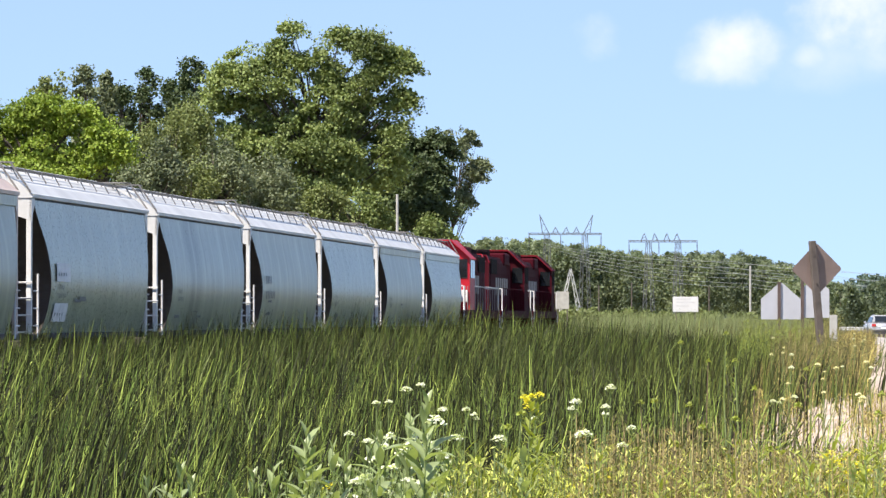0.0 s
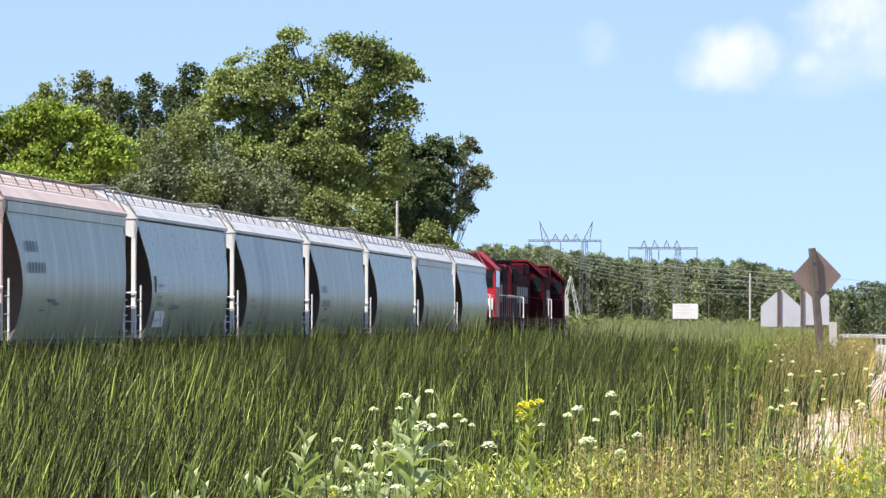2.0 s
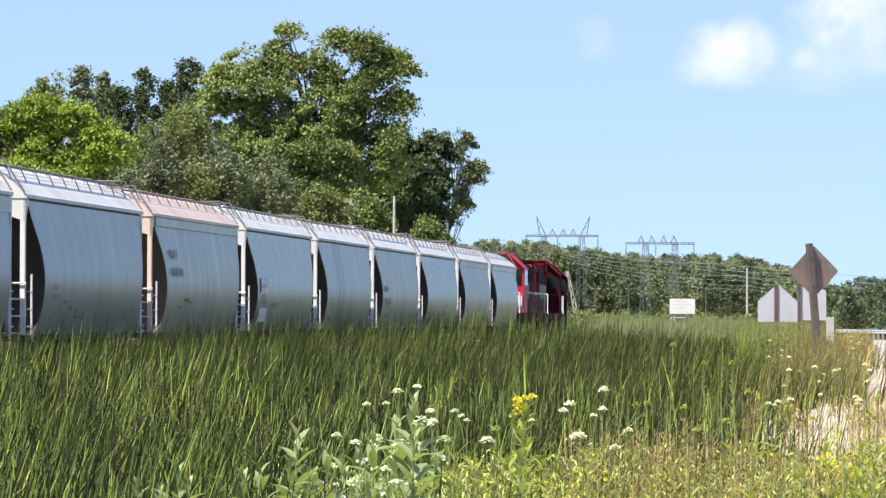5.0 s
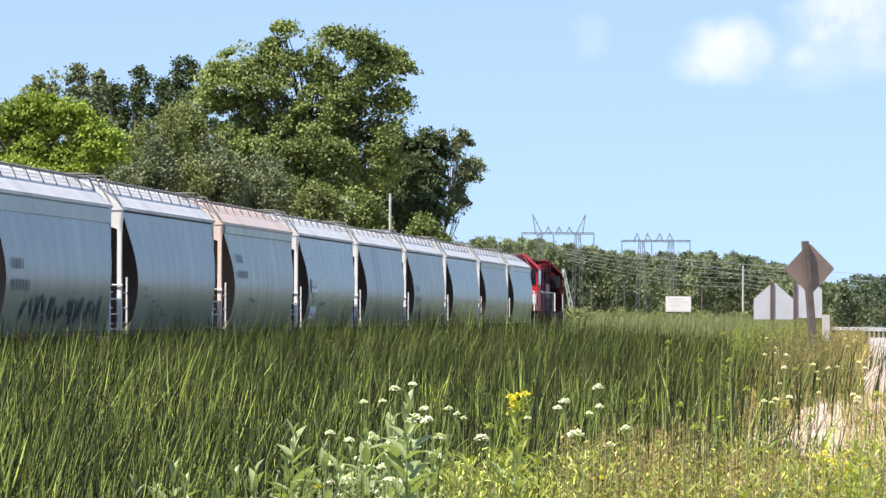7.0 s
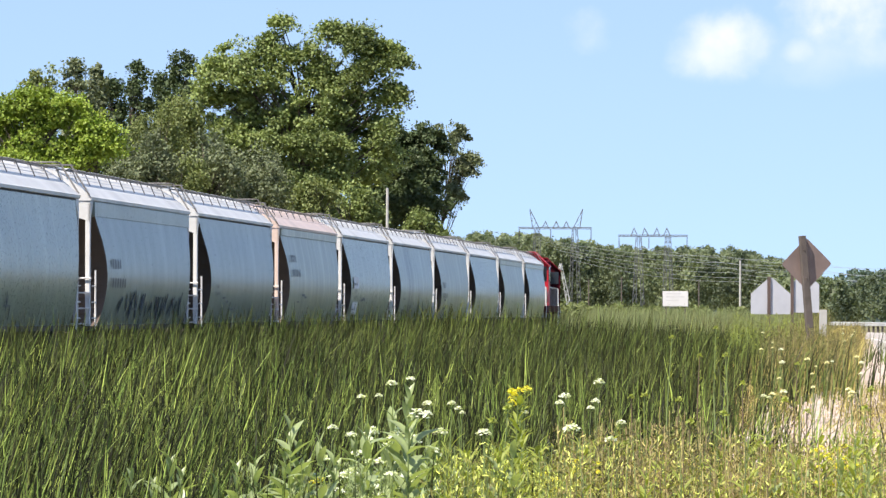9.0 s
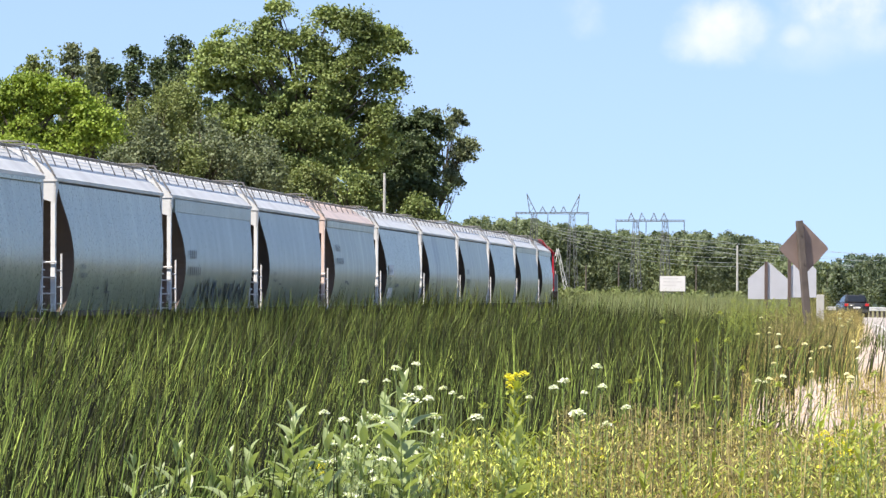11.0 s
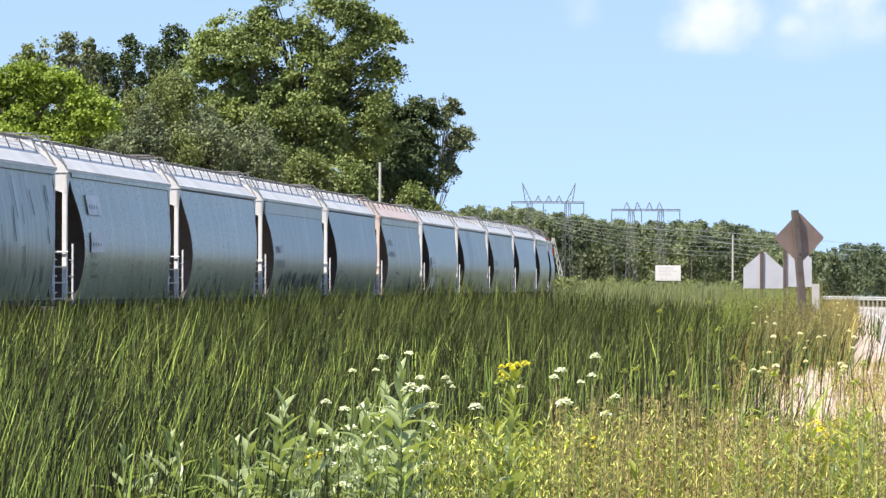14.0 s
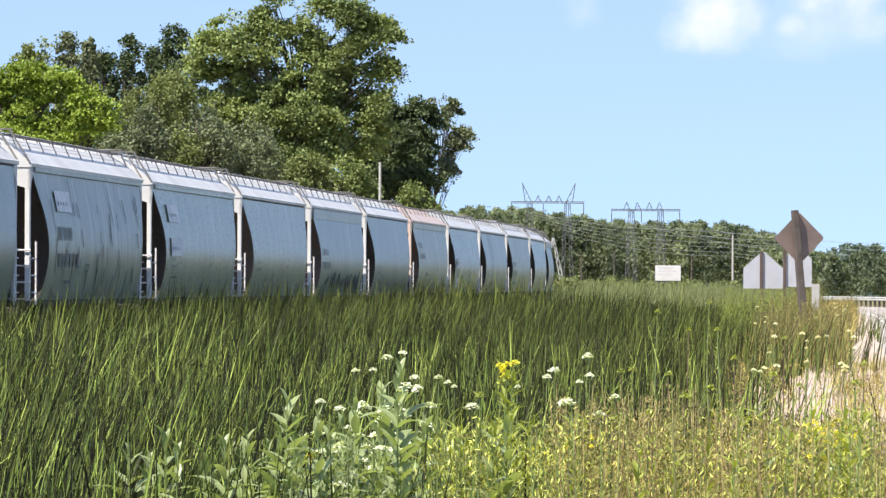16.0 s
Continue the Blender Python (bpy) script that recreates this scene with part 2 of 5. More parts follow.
def prism(bm, outline, axis, a, b):
    """Extrudes an outline of (u, v) pairs; axis 'x': u=y, v=z; 'y': u=x, v=z; 'z': u=x, v=y."""
    def at(u, v, w):
        return {"x": (w, u, v), "y": (u, w, v), "z": (u, v, w)}[axis]
    lo = [bm.verts.new(at(u, v, a)) for u, v in outline]
    hi = [bm.verts.new(at(u, v, b)) for u, v in outline]
    bm.faces.new(lo), bm.faces.new(hi[::-1])
    for i in range(len(lo)):
        j = (i + 1) % len(lo)
        bm.faces.new((lo[j], lo[i], hi[i], hi[j]))
    bmesh.ops.recalc_face_normals(bm, faces=bm.faces)
    return bm


# ---- the line of the railway: straight, then a wide bend to the left ----
START, HEAD, BEND, RADIUS = Vector((-18.25, 0.0)), math.atan2(0.0881, 1.0), 249.0, 750.0
FWD, RIGHT = Vector((math.sin(HEAD), math.cos(HEAD))), Vector((math.cos(HEAD), -math.sin(HEAD)))
RAIL_Z = 0.25


def along(s, d=0.0):
    """The place s metres along the track and d metres to the right of its middle, and the heading there in degrees."""
    if s <= BEND:
        p, h = START + FWD * s + RIGHT * d, HEAD
    else:
        phi = (s - BEND) / RADIUS
        h = HEAD - phi
        r = Vector((math.cos(h), -math.sin(h)))
        centre = START + FWD * BEND - RIGHT * RADIUS
        p = centre + r * (RADIUS + d)
    return p.x, p.y, -math.degrees(h)


PROFILE = ((-14, -1.12), (-9, -1.0), (-5, -0.75), (-3.4, -0.5), (-2.1, 0.0), (2.1, 0.0), (3.4, -0.55), (4.6, -0.85), (15.0, -0.85), (16.4, -0.35),
           (17.4, -0.1), (18.6, -0.03), (19.0, -0.02), (28.4, -0.02), (29.5, -0.06), (32, -0.5), (38, -1.12))


def ground_at(d):
    for (d0, z0), (d1, z1) in zip(PROFILE, PROFILE[1:]):
        if d0 <= d <= d1:
            return z0 + (z1 - z0) * (d - d0) / (d1 - d0)
    return -1.0


S_STEPS = list(range(-60, 240, 10)) + list(range(240, 1000, 15))


def strip(profile, steps, lift=0.0):
    verts, faces = [], []
    w = len(profile)
    for s in steps:
        for d, z in profile:
            x, y, _ = along(s, d)
            verts.append((x, y, z + lift))
    for i in range(len(steps) - 1):
        for j in range(w - 1):
            a = i * w + j
            faces.append((a, a + 1, a + w + 1, a + w))
    return verts, faces


def setting(name, verts, faces, mat, label):
    return tagged(mesh_object(name, verts, faces, mat), label, name.split("_")[0], kind="structure")


fine = []
for (d0, z0), (d1, z1) in zip(PROFILE, PROFILE[1:]):
    k = max(1, int((d1 - d0) / 1.5))
    fine += [(d0 + (d1 - d0) * i / k, z0 + (z1 - z0) * i / k) for i in range(k)]
fine.append(PROFILE[-1])
gv, gf = strip(fine, S_STEPS)
gv = [(x, y, z + 0.10 * (noise.noise((x * 0.4, y * 0.4, 0)) if abs(z) > 0.2 else 0)) for x, y, z in gv]
base = len(gv)
N = 40
gv += [(-4500 + 9000 * i / N, -1500 + 6000 * j / N, -1.02) for j in range(N + 1) for i in range(N + 1)]
gf += [(base + j * (N + 1) + i, base + j * (N + 1) + i + 1, base + (j + 1) * (N + 1) + i + 1, base + (j + 1) * (N + 1) + i) for j in range(N) for i in range(N)]
setting("ground", gv, gf, M["ground"], "flat grassy ground with a wet ditch beside the railway")
setting("track_bed", *strip(((-2.6, -0.15), (-1.9, 0.07), (1.9, 0.07), (2.6, -0.15)), S_STEPS), M["ballast"], "grey crushed stone ballast under the railway")
setting("road_shoulder", *strip(((16.1, -0.36), (16.5, -0.27), (17.4, -0.06), (18.4, 0.0), (19.0, 0.01)), S_STEPS), M["gravel"], "pale sandy gravel shoulder along the road")
setting("road", *strip(((18.9, -0.02), (19.0, 0.03), (23.7, 0.08), (28.4, 0.03), (28.5, -0.02)), S_STEPS), M["asphalt"], "sun-bleached two-lane asphalt road bending away")
# added dark sheet: deepens the gaps between blades where shade would lie
setting("marsh_bed", *strip(((4.3, -0.95), (5.0, -0.82), (9.0, -0.80), (14.4, -0.82), (15.2, -0.98)), S_STEPS[:32], 0.06), M["mud"], "dark wet mud between the cattails in the ditch")
for off, lab in ((19.5, "white edge line on the road"), (27.9, "white edge line on the far side of the road"), (23.65, "faded centre line on the road")):
    z = 0.084 if 23 < off < 24 else 0.045
    setting("road_line", *strip(((off, z), (off + 0.12, z)), S_STEPS), M["line_paint"], lab)
for off in (-0.755, 0.685):
    setting("rail", *strip(((off, 0.08), (off, RAIL_Z), (off + 0.07, RAIL_Z), (off + 0.07, 0.08)), S_STEPS), M["rail"], "worn steel rail on the ballast")


# ---- train ----
def paint(name, colour, streak=0.25, **kw):
    return material(name, colour, kw.pop("rough", 0.42), vary=kw.pop("vary", 0.17), scale=kw.pop("scale", 0.5), fine=kw.pop("fine", 14), bump=0.06, streak=streak, **kw)


M.update({
    "roof_white": paint("white_roof_paint", (0.60, 0.60, 0.59), 0.12),
    "roof_pink": paint("dusty_pink_roof_paint", (0.64, 0.50, 0.43), 0.12),
    # brown end paint taken near black: shadow under the roof hood is in the colour
    "end_shade": paint("rusty_end_sheet", (0.040, 0.031, 0.027), 0.4, vary=0.3, rough=0.8),
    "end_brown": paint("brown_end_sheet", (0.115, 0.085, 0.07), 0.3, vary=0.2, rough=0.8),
    "grating": material("galvanised_grating", (0.22, 0.21, 0.20), 0.7, 0.3, vary=0.2),
    # running gear grime; also colours the painted shadow line below the eaves
    "steel_dark": material("grimy_running_gear", (0.055, 0.048, 0.042), 0.75, 0.2, vary=0.3, bump=0.3),
    "wheel_steel": material("wheel_steel", (0.18, 0.14, 0.12), 0.5, 0.8, vary=0.2),
    "stencil": material("dark_stencil_paint", (0.18, 0.19, 0.19), 0.6, vary=0.2),
    "label_white": material("white_label_plate", (0.80, 0.80, 0.80), 0.6, vary=0.15),
    "grime": material("black_grime_run", (0.055, 0.06, 0.062), 0.7, vary=0.3),
    "graffiti": material("dark_blue_spray_paint", (0.012, 0.026, 0.05), 0.65, vary=0.3),
    "loco_red": paint("locomotive_red", (0.42, 0.014, 0.026), 0.25, rough=0.5, spec=0.25),
    "loco_dull_red": paint("faded_dark_red", (0.17, 0.009, 0.018), 0.35, rough=0.6, spec=0.1),
    "loco_maroon": paint("weathered_maroon", (0.050, 0.004, 0.009), 0.15, rough=0.8, spec=0.08),
    "loco_black": material("soot_black", (0.016, 0.010, 0.011), 0.85, vary=0.3, spec=0.06),
    "rail_white": material("white_handrail_paint", (0.72, 0.70, 0.68), 0.5, vary=0.1),
    "glass_dark": material("tinted_cab_glass", (0.012, 0.014, 0.016), 0.08, vary=0.05, bump=0, spec=0.8),
    "loco_letter": material("faded_white_lettering", (0.24, 0.21, 0.21), 0.6, vary=0.2),
})
CAR = 17.2
BODY = 15.7
# half width of the car side over the rail, and how far the sheet's end stands in from the roof's end
SIDE = ((0.95, 1.40, 1.05), (1.25, 1.50, 1.18), (1.6, 1.58, 1.25), (2.0, 1.625, 1.27), (2.4, 1.62, 1.15), (2.8, 1.575, 0.92),
        (3.15, 1.505, 0.66), (3.45, 1.445, 0.46), (3.74, 1.41, 0.36))


def smooth_rows(rows, k=3):
    """Rows of a curve with k - 1 smooth rows set between each two."""
    out = []
    for i in range(len(rows) - 1):
        p = [rows[max(0, min(len(rows) - 1, j))] for j in (i - 1, i, i + 1, i + 2)]
        for u in (j / k for j in range(k)):
            out.append(tuple(0.5 * (2 * b + (c - a) * u + (2 * a - 5 * b + 4 * c - d) * u * u + (3 * b - a - 3 * c + d) * u ** 3) for a, b, c, d in zip(*p)))
    return tuple(out) + (rows[-1],)


SIDE = smooth_rows(SIDE)


def bogie(parent, y, half=0.88):
    bm = bmesh.new()
    for sx in (-1, 1):
        prism(bm, [(y - 1.25, 0.42), (y - 1.1, 0.62), (y - 0.35, 0.78), (y + 0.35, 0.78), (y + 1.1, 0.62), (y + 1.25, 0.42), (y + 0.5, 0.3), (y - 0.5, 0.3)],
              "x", sx * 0.95, sx * 1.08)
    box(bm, -1.0, 1.0, y - 0.2, y + 0.2, 0.5, 0.85, 0.03)
    b = part("bogie", bm, M["steel_dark"], parent)
    for dy in (-half, half):
        bm = bmesh.new()
        for sx in (-1, 1):
            rod(bm, (sx * 0.66, y + dy, 0.42), (sx * 0.80, y + dy, 0.42), 0.42, seg=20)
            rod(bm, (sx * 0.80, y + dy, 0.42), (sx * 0.90, y + dy, 0.42), 0.12, seg=10)
        rod(bm, (-0.66, y + dy, 0.42), (0.66, y + dy, 0.42), 0.08, seg=8)
        part("wheelset", bm, M["wheel_steel"], b)
    return b


def hopper(body_mat, roof_mat, end_mat, label, band=0.0, eave=None, walk_z=4.565):
    """A covered hopper wagon, 0 on the rail's top at its middle, running towards +y."""
    car = tagged(new("hopper_wagon"), label, "railway wagon", "covered hopper wagons of the train")
    car.empty_display_size = 0.5
    h = BODY / 2
    # curved side sheets, sloped and hollowed end sheets
    cols = 44
    for sx in (1, -1):
        verts, faces = [], []
        for z, x, e in SIDE:
            for i in range(cols + 1):
                verts.append((sx * (x + (0.006 if z < 3.6 else 0.0) * math.sin(i * 1.571 + 0.3 * math.sin(i * 2.1))), -(h - e) + 2 * (h - e) * i / cols, z))
        for j in range(len(SIDE) - 1):
            for i in range(cols):
                a = j * (cols + 1) + i
                q = (a, a + 1, a + cols + 2, a + cols + 1)
                faces.append(q if sx > 0 else q[::-1])
        mesh_object("side_sheet", verts, faces, body_mat, car, smooth=True)
    # end sheets: most wagons get the brown with painted-in shade
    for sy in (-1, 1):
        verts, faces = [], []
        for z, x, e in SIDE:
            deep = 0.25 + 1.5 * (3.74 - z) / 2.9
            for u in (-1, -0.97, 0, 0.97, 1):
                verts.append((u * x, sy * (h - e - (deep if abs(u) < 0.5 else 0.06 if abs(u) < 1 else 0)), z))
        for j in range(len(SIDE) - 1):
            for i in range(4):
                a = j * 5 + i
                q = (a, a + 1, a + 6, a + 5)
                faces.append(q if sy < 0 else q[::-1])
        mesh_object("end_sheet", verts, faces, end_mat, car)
    # roof: shallow arch with a lipped eave
    arch = [(1.42, 3.72), (1.46, 3.73), (1.465, 3.80), (1.42, 3.83), (1.20, 4.02), (0.97, walk_z - 0.21), (0.66, walk_z - 0.03), (0.4, walk_z + 0.05), (0, walk_z + 0.09)]
    ring = arch + [(-x, z) for x, z in arch[-2::-1]]
    bm = bmesh.new()
    prism(bm, ring, "y", -h, h)
    roof = part("roof", bm, roof_mat, car)
    if band:
        for sx in (-1, 1):
            bm = bmesh.new()
            for z in (3.74 - band * 0.6,):
                prism(bm, [(sx * 1.40, z), (sx * 1.475, z + 0.02), (sx * 1.475, z + band * 0.52), (sx * 1.40, z + band * 0.55)], "y", -h + 0.42, h - 0.42)
            part("top_chord", bm, eave or body_mat, car)
    else:
        # without a band: a thin dark strip stands in for the eave's shadow
        for sx in (-1, 1):
            bm = bmesh.new()
            prism(bm, [(sx * 1.40, 3.68), (sx * 1.425, 3.685), (sx * 1.43, 3.718), (sx * 1.40, 3.718)], "y", -h + 0.36, h - 0.36)
            part("top_chord", bm, M["steel_dark"] if eave is None else eave, car)
    # ends: hood plate under the roof, corner posts, ladders, platform
    for sy in (-1, 1):
        bm = bmesh.new()
        prism(bm, [(1.43, 3.26), (1.43, 3.74), (-1.43, 3.74), (-1.43, 3.26), (-1.0, 3.40), (1.0, 3.40)], "y", sy * (h - 0.16), sy * (h - 0.02))
        for sx in (-1, 1):
            prism(bm, [(sy * (h - 0.40), 3.60), (sy * (h - 0.02), 3.26), (sy * (h - 0.02), 3.74), (sy * (h - 0.40), 3.74)], "x", sx * 1.385, sx * 1.432)
        part("end_hood", bm, roof_mat, car)
        for sx in (-1, 1):
            bm = bmesh.new()
            box(bm, sx * 1.43, sx * 1.325, sy * (h - 0.02), sy * (h - 0.14), 0.92, 3.30, 0.01)
            part("corner_post", bm, roof_mat, car)
        bm = bmesh.new()
        box(bm, -1.45, 1.45, sy * (h + 0.05), sy * (h - 0.55), 0.86, 0.98, 0.015)
        box(bm, -0.35, 0.35, sy * (h + 0.35), sy * (h - 2.4), 0.72, 1.02, 0.02)
        part("end_sill", bm, M["steel_dark"], car)
        for sx in (-1, 1):
            bm = bmesh.new()
            for z in (1.02, 1.36, 1.70, 2.02):
                rod(bm, (sx * 1.46, sy * (h + 0.02), z), (sx * 0.92, sy * (h + 0.02), z), 0.018, seg=5)
            rod(bm, (sx * 0.92, sy * (h + 0.02), 0.9), (sx * 0.92, sy * (h + 0.02), 2.15), 0.022, seg=5)
            part("end_ladder", bm, M["rail_white"], car)
            bm = bmesh.new()
            for z in (1.15, 1.5, 1.85):
                rod(bm, (sx * 1.47, sy * (h - 0.06), z), (sx * 1.47, sy * (h - 0.56), z), 0.016, seg=5)
            rod(bm, (sx * 1.47, sy * (h - 0.56), 0.9), (sx * 1.47, sy * (h - 0.56), 2.2), 0.022, seg=5)
            part("side_ladder", bm, M["rail_white"], car)
        bm = bmesh.new()
        box(bm, -0.14, 0.14, sy * (h + 0.3), sy * (CAR / 2), 0.72, 0.98, 0.03)
        part("coupler", bm, M["steel_dark"], car)
        bogie(car, sy * (h - 1.35))
    for sx in (-1, 1):
        bm = bmesh.new()
        box(bm, sx * 1.36, sx * 1.46, -h + 1.4, h - 1.4, 0.88, 1.0, 0.012)
        part("side_sill", bm, end_mat, car)
    for i in range(3):
        y = -4.1 + 4.1 * i
        bm = bmesh.new()
        g = bmesh.ops.create_cone(bm, cap_ends=True, segments=4, radius1=0.55, radius2=1.9, depth=0.62)
        bmesh.ops.transform(bm, matrix=Matrix.Translation((0, y, 0.63)) @ Matrix.Rotation(radians(45), 4, "Z"), verts=g["verts"])
        box(bm, -0.5, 0.5, y - 0.5, y + 0.5, 0.22, 0.34, 0.02)
        part("discharge_bay", bm, end_mat, car)
    # roof walk carried on thin stanchions over the roof's slope, hatch row, crossover boards
    for sx in (-1, 1):
        bm = bmesh.new()
        for k in range(3):
            x = sx * (0.72 + 0.11 * k)
            box(bm, x - 0.008, x + 0.008, -h - 0.12, h + 0.12, walk_z - 0.012, walk_z + 0.012)
        part("roof_walk", bm, M["grating"], car)
        bm = bmesh.new()
        rod(bm, (sx * 0.97, -h + 0.3, walk_z), (sx * 0.97, h - 0.3, walk_z), 0.014, seg=5)
        part("walk_edge", bm, M["grating"], car)
        for foot, foot_z, top in ((1.10, 4.10, 0.97), (0.68, walk_z - 0.07, 0.66)):
            bm = bmesh.new()
            rod(bm, (sx * foot, 0, foot_z), (sx * top, 0, walk_z), 0.014, seg=5)
            one = part("walk_stanchion", bm, M["grating"], car)
            for i in range(10):
                y = -h + 0.35 + (BODY - 0.7) * i / 9
                if i == 0:
                    one.location.y = y
                else:
                    share(one, Matrix.Translation((0, y, 0)))
    for sy in (-1, 1):
        bm = bmesh.new()
        for k in range(3):
            y = sy * (h - 0.05 - 0.2 * k)
            box(bm, -1.0, 1.0, y - 0.07, y + 0.07, walk_z + 0.094, walk_z + 0.114)
        for sx in (-1, 1):
            rod(bm, (sx * 1.42, sy * (h + 0.02), 3.83), (sx * 1.0, sy * (h + 0.02), walk_z + 0.10), 0.022, seg=5)
        part("crossover_board", bm, M["grating"], car)
    for i in range(5):
        bm = bmesh.new()
        y = -6.0 + 3.0 * i
        box(bm, -0.36, 0.36, y - 1.25, y + 1.25, walk_z + 0.03, walk_z + 0.13, 0.02)
        part("hatch_cover", bm, roof_mat, car)
    return car


def side_x(z):
    for (z0, x0, _), (z1, x1, _) in zip(SIDE, SIDE[1:]):
        if z0 <= z <= z1:
            return x0 + (x1 - x0) * (z - z0) / (z1 - z0)
    return 1.42


def on_side(name, car, shapes, mat, lift=0.03, label=""):
    """Thin paint or plates that follow the curved right side: shapes are quads of (y, z)."""
    verts, faces = [], []
    for quad in shapes:
        (ya, za), (yb, zb), (yc, zc), (yd, zd) = quad
        for i in range(4):
            u, v = i / 4, (i + 1) / 4
            strip_of = [(ya + (yd - ya) * u, za + (zd - za) * u), (yb + (yc - yb) * u, zb + (zc - zb) * u),
                        (yb + (yc - yb) * v, zb + (zc - zb) * v), (ya + (yd - ya) * v, za + (zd - za) * v)]
            k = len(verts)
            verts += [(side_x(z) + lift, y, z) for y, z in strip_of]
            faces.append((k, k + 1, k + 2, k + 3))
    ob = mesh_object(name, verts, faces, mat, car, label)
    weld = bmesh.new()
    weld.from_mesh(ob.data)
    bmesh.ops.remove_doubles(weld, verts=weld.verts, dist=0.0005)
    weld.to_mesh(ob.data)
    weld.free()
    return ob


def bar(y0, z0, y1, z1, w=0.05):
    d = Vector((y1 - y0, z1 - z0))
    n = Vector((-d.y, d.x)).normalized() * w / 2
    return [(y0 - n.x, z0 - n.y), (y1 - n.x, z1 - n.y), (y1 + n.x, z1 + n.y), (y0 + n.x, z0 + n.y)]


def rect(y, z, w, h):
    return [(y, z), (y + w, z), (y + w, z + h), (y, z + h)]


def stencils(car, rng, y=-5.6, z=2.3, size=0.26, mat="stencil"):
    """Rows of plain bars where the wagon carries unreadable marks."""
    rows = []
    for r, n in ((0, 4), (1, 6)):
        for i in range(n):
            rows.append(rect(y + i * size * 1.7, z - r * size * 2.0, size * 0.8, size))
    for q in rows:
        on_side("reporting_mark", car, [q], M[mat], label="dark stencilled bar")
    small = [rect(y + rng.uniform(-0.3, 4), rng.uniform(1.3, 1.75), rng.uniform(0.2, 0.9), rng.uniform(0.03, 0.08)) for _ in range(3)]
    for q in small:
        on_side("data_stencil", car, [q], M[mat], label="small dark stencilled bar")


def plates(car, y, z, size, drops):
    for dz in drops:
        on_side("label_plate", car, [rect(y, z + dz, size * 4.2, size * 0.95)], M["label_white"], 0.035, "white square plate")
        on_side("plate_mark", car, [rect(y + size * (0.4 + 0.75 * i), z + dz + size * 0.3, size * 0.22, size * 0.16) for i in range(4)], M["stencil"], 0.045, "dark bars")


def scrawl(car, rng, y0, y1, z0, z1, n):
    """Unreadable sprayed loops and strokes."""
    quads = []
    y = y0
    for i in range(n):
        y = y0 + (y1 - y0) * i / n
        pts = [(y + rng.uniform(-0.15, 0.5), z0 + rng.uniform(0, 0.3) * (z1 - z0))]
        for k in range(rng.randint(2, 5)):
            pts.append((y + rng.uniform(-0.2, 0.75), z0 + (z1 - z0) * (rng.uniform(0.55, 1) if k % 2 == 0 else rng.uniform(0, 0.45))))
        for a, b in zip(pts, pts[1:]):
            quads.append(bar(*a, *b, rng.uniform(0.07, 0.13)))
    g = on_side("graffiti", car, quads, M["graffiti"], 0.03, "dark blue sprayed scrawl")
    g["kind"] = "stuff"
    return g


GREYS = {
    "a": paint("light_grey_wagon_paint", (0.305, 0.334, 0.262), 0.35, rough=0.30, spec=0.5, seams=0.19),
    "b": paint("pale_warm_grey_wagon_paint", (0.345, 0.358, 0.270), 0.4, rough=0.34, spec=0.45, seams=0.19),
    "c": paint("blue_grey_wagon_paint", (0.240, 0.274, 0.238), 0.3, rough=0.32, spec=0.5),
    "e": paint("broadly_stained_grey_wagon_paint", (0.295, 0.322, 0.258), 0.45, rough=0.32, spec=0.45, seams=0.19, stain=(-2.6, 1.5)),
    "d": paint("stained_grey_wagon_paint", (0.286, 0.312, 0.254), 0.65, rough=0.34, spec=0.45, seams=0.19),
}
rng = random.Random(11)
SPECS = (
    ("a", "roof_white", "end_shade", 0.42, "light grey covered hopper wagon with a ribbed top band"),
    ("b", "roof_white", "end_shade", 0.42, "light grey covered hopper wagon with white end posts"),
    ("a", "roof_white", "end_shade", 0.0, "grey steel covered hopper wagon with a white roof"),
    ("b", "roof_white", "end_shade", 0.0, "dusty grey covered hopper wagon with streaked sides"),
    ("e", "roof_white", "end_shade", 0.0, "grey covered hopper wagon with one broad dark stain"),
    ("a", "roof_white", "end_shade", 0.0, "light grey covered hopper wagon with two small plates"),
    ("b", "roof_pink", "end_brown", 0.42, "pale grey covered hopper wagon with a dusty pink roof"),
    ("c", "roof_white", "end_shade", 0.0, "blue-grey covered hopper wagon with a clean white roof"),
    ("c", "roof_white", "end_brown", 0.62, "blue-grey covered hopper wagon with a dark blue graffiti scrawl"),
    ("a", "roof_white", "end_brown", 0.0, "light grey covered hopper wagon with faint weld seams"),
    ("a", "roof_white", "end_shade", 0.2, "light grey covered hopper wagon with white square plates"),
    ("d", "roof_white", "end_shade", 0.2, "grey covered hopper wagon with dark runs down its side"),
    ("c", "roof_white", "end_shade", 0.0, "blue-grey covered hopper wagon at the tail of the view"),
    ("a", "roof_white", "end_shade", 0.0, "light grey covered hopper wagon further back in the train"),
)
WAGONS = []
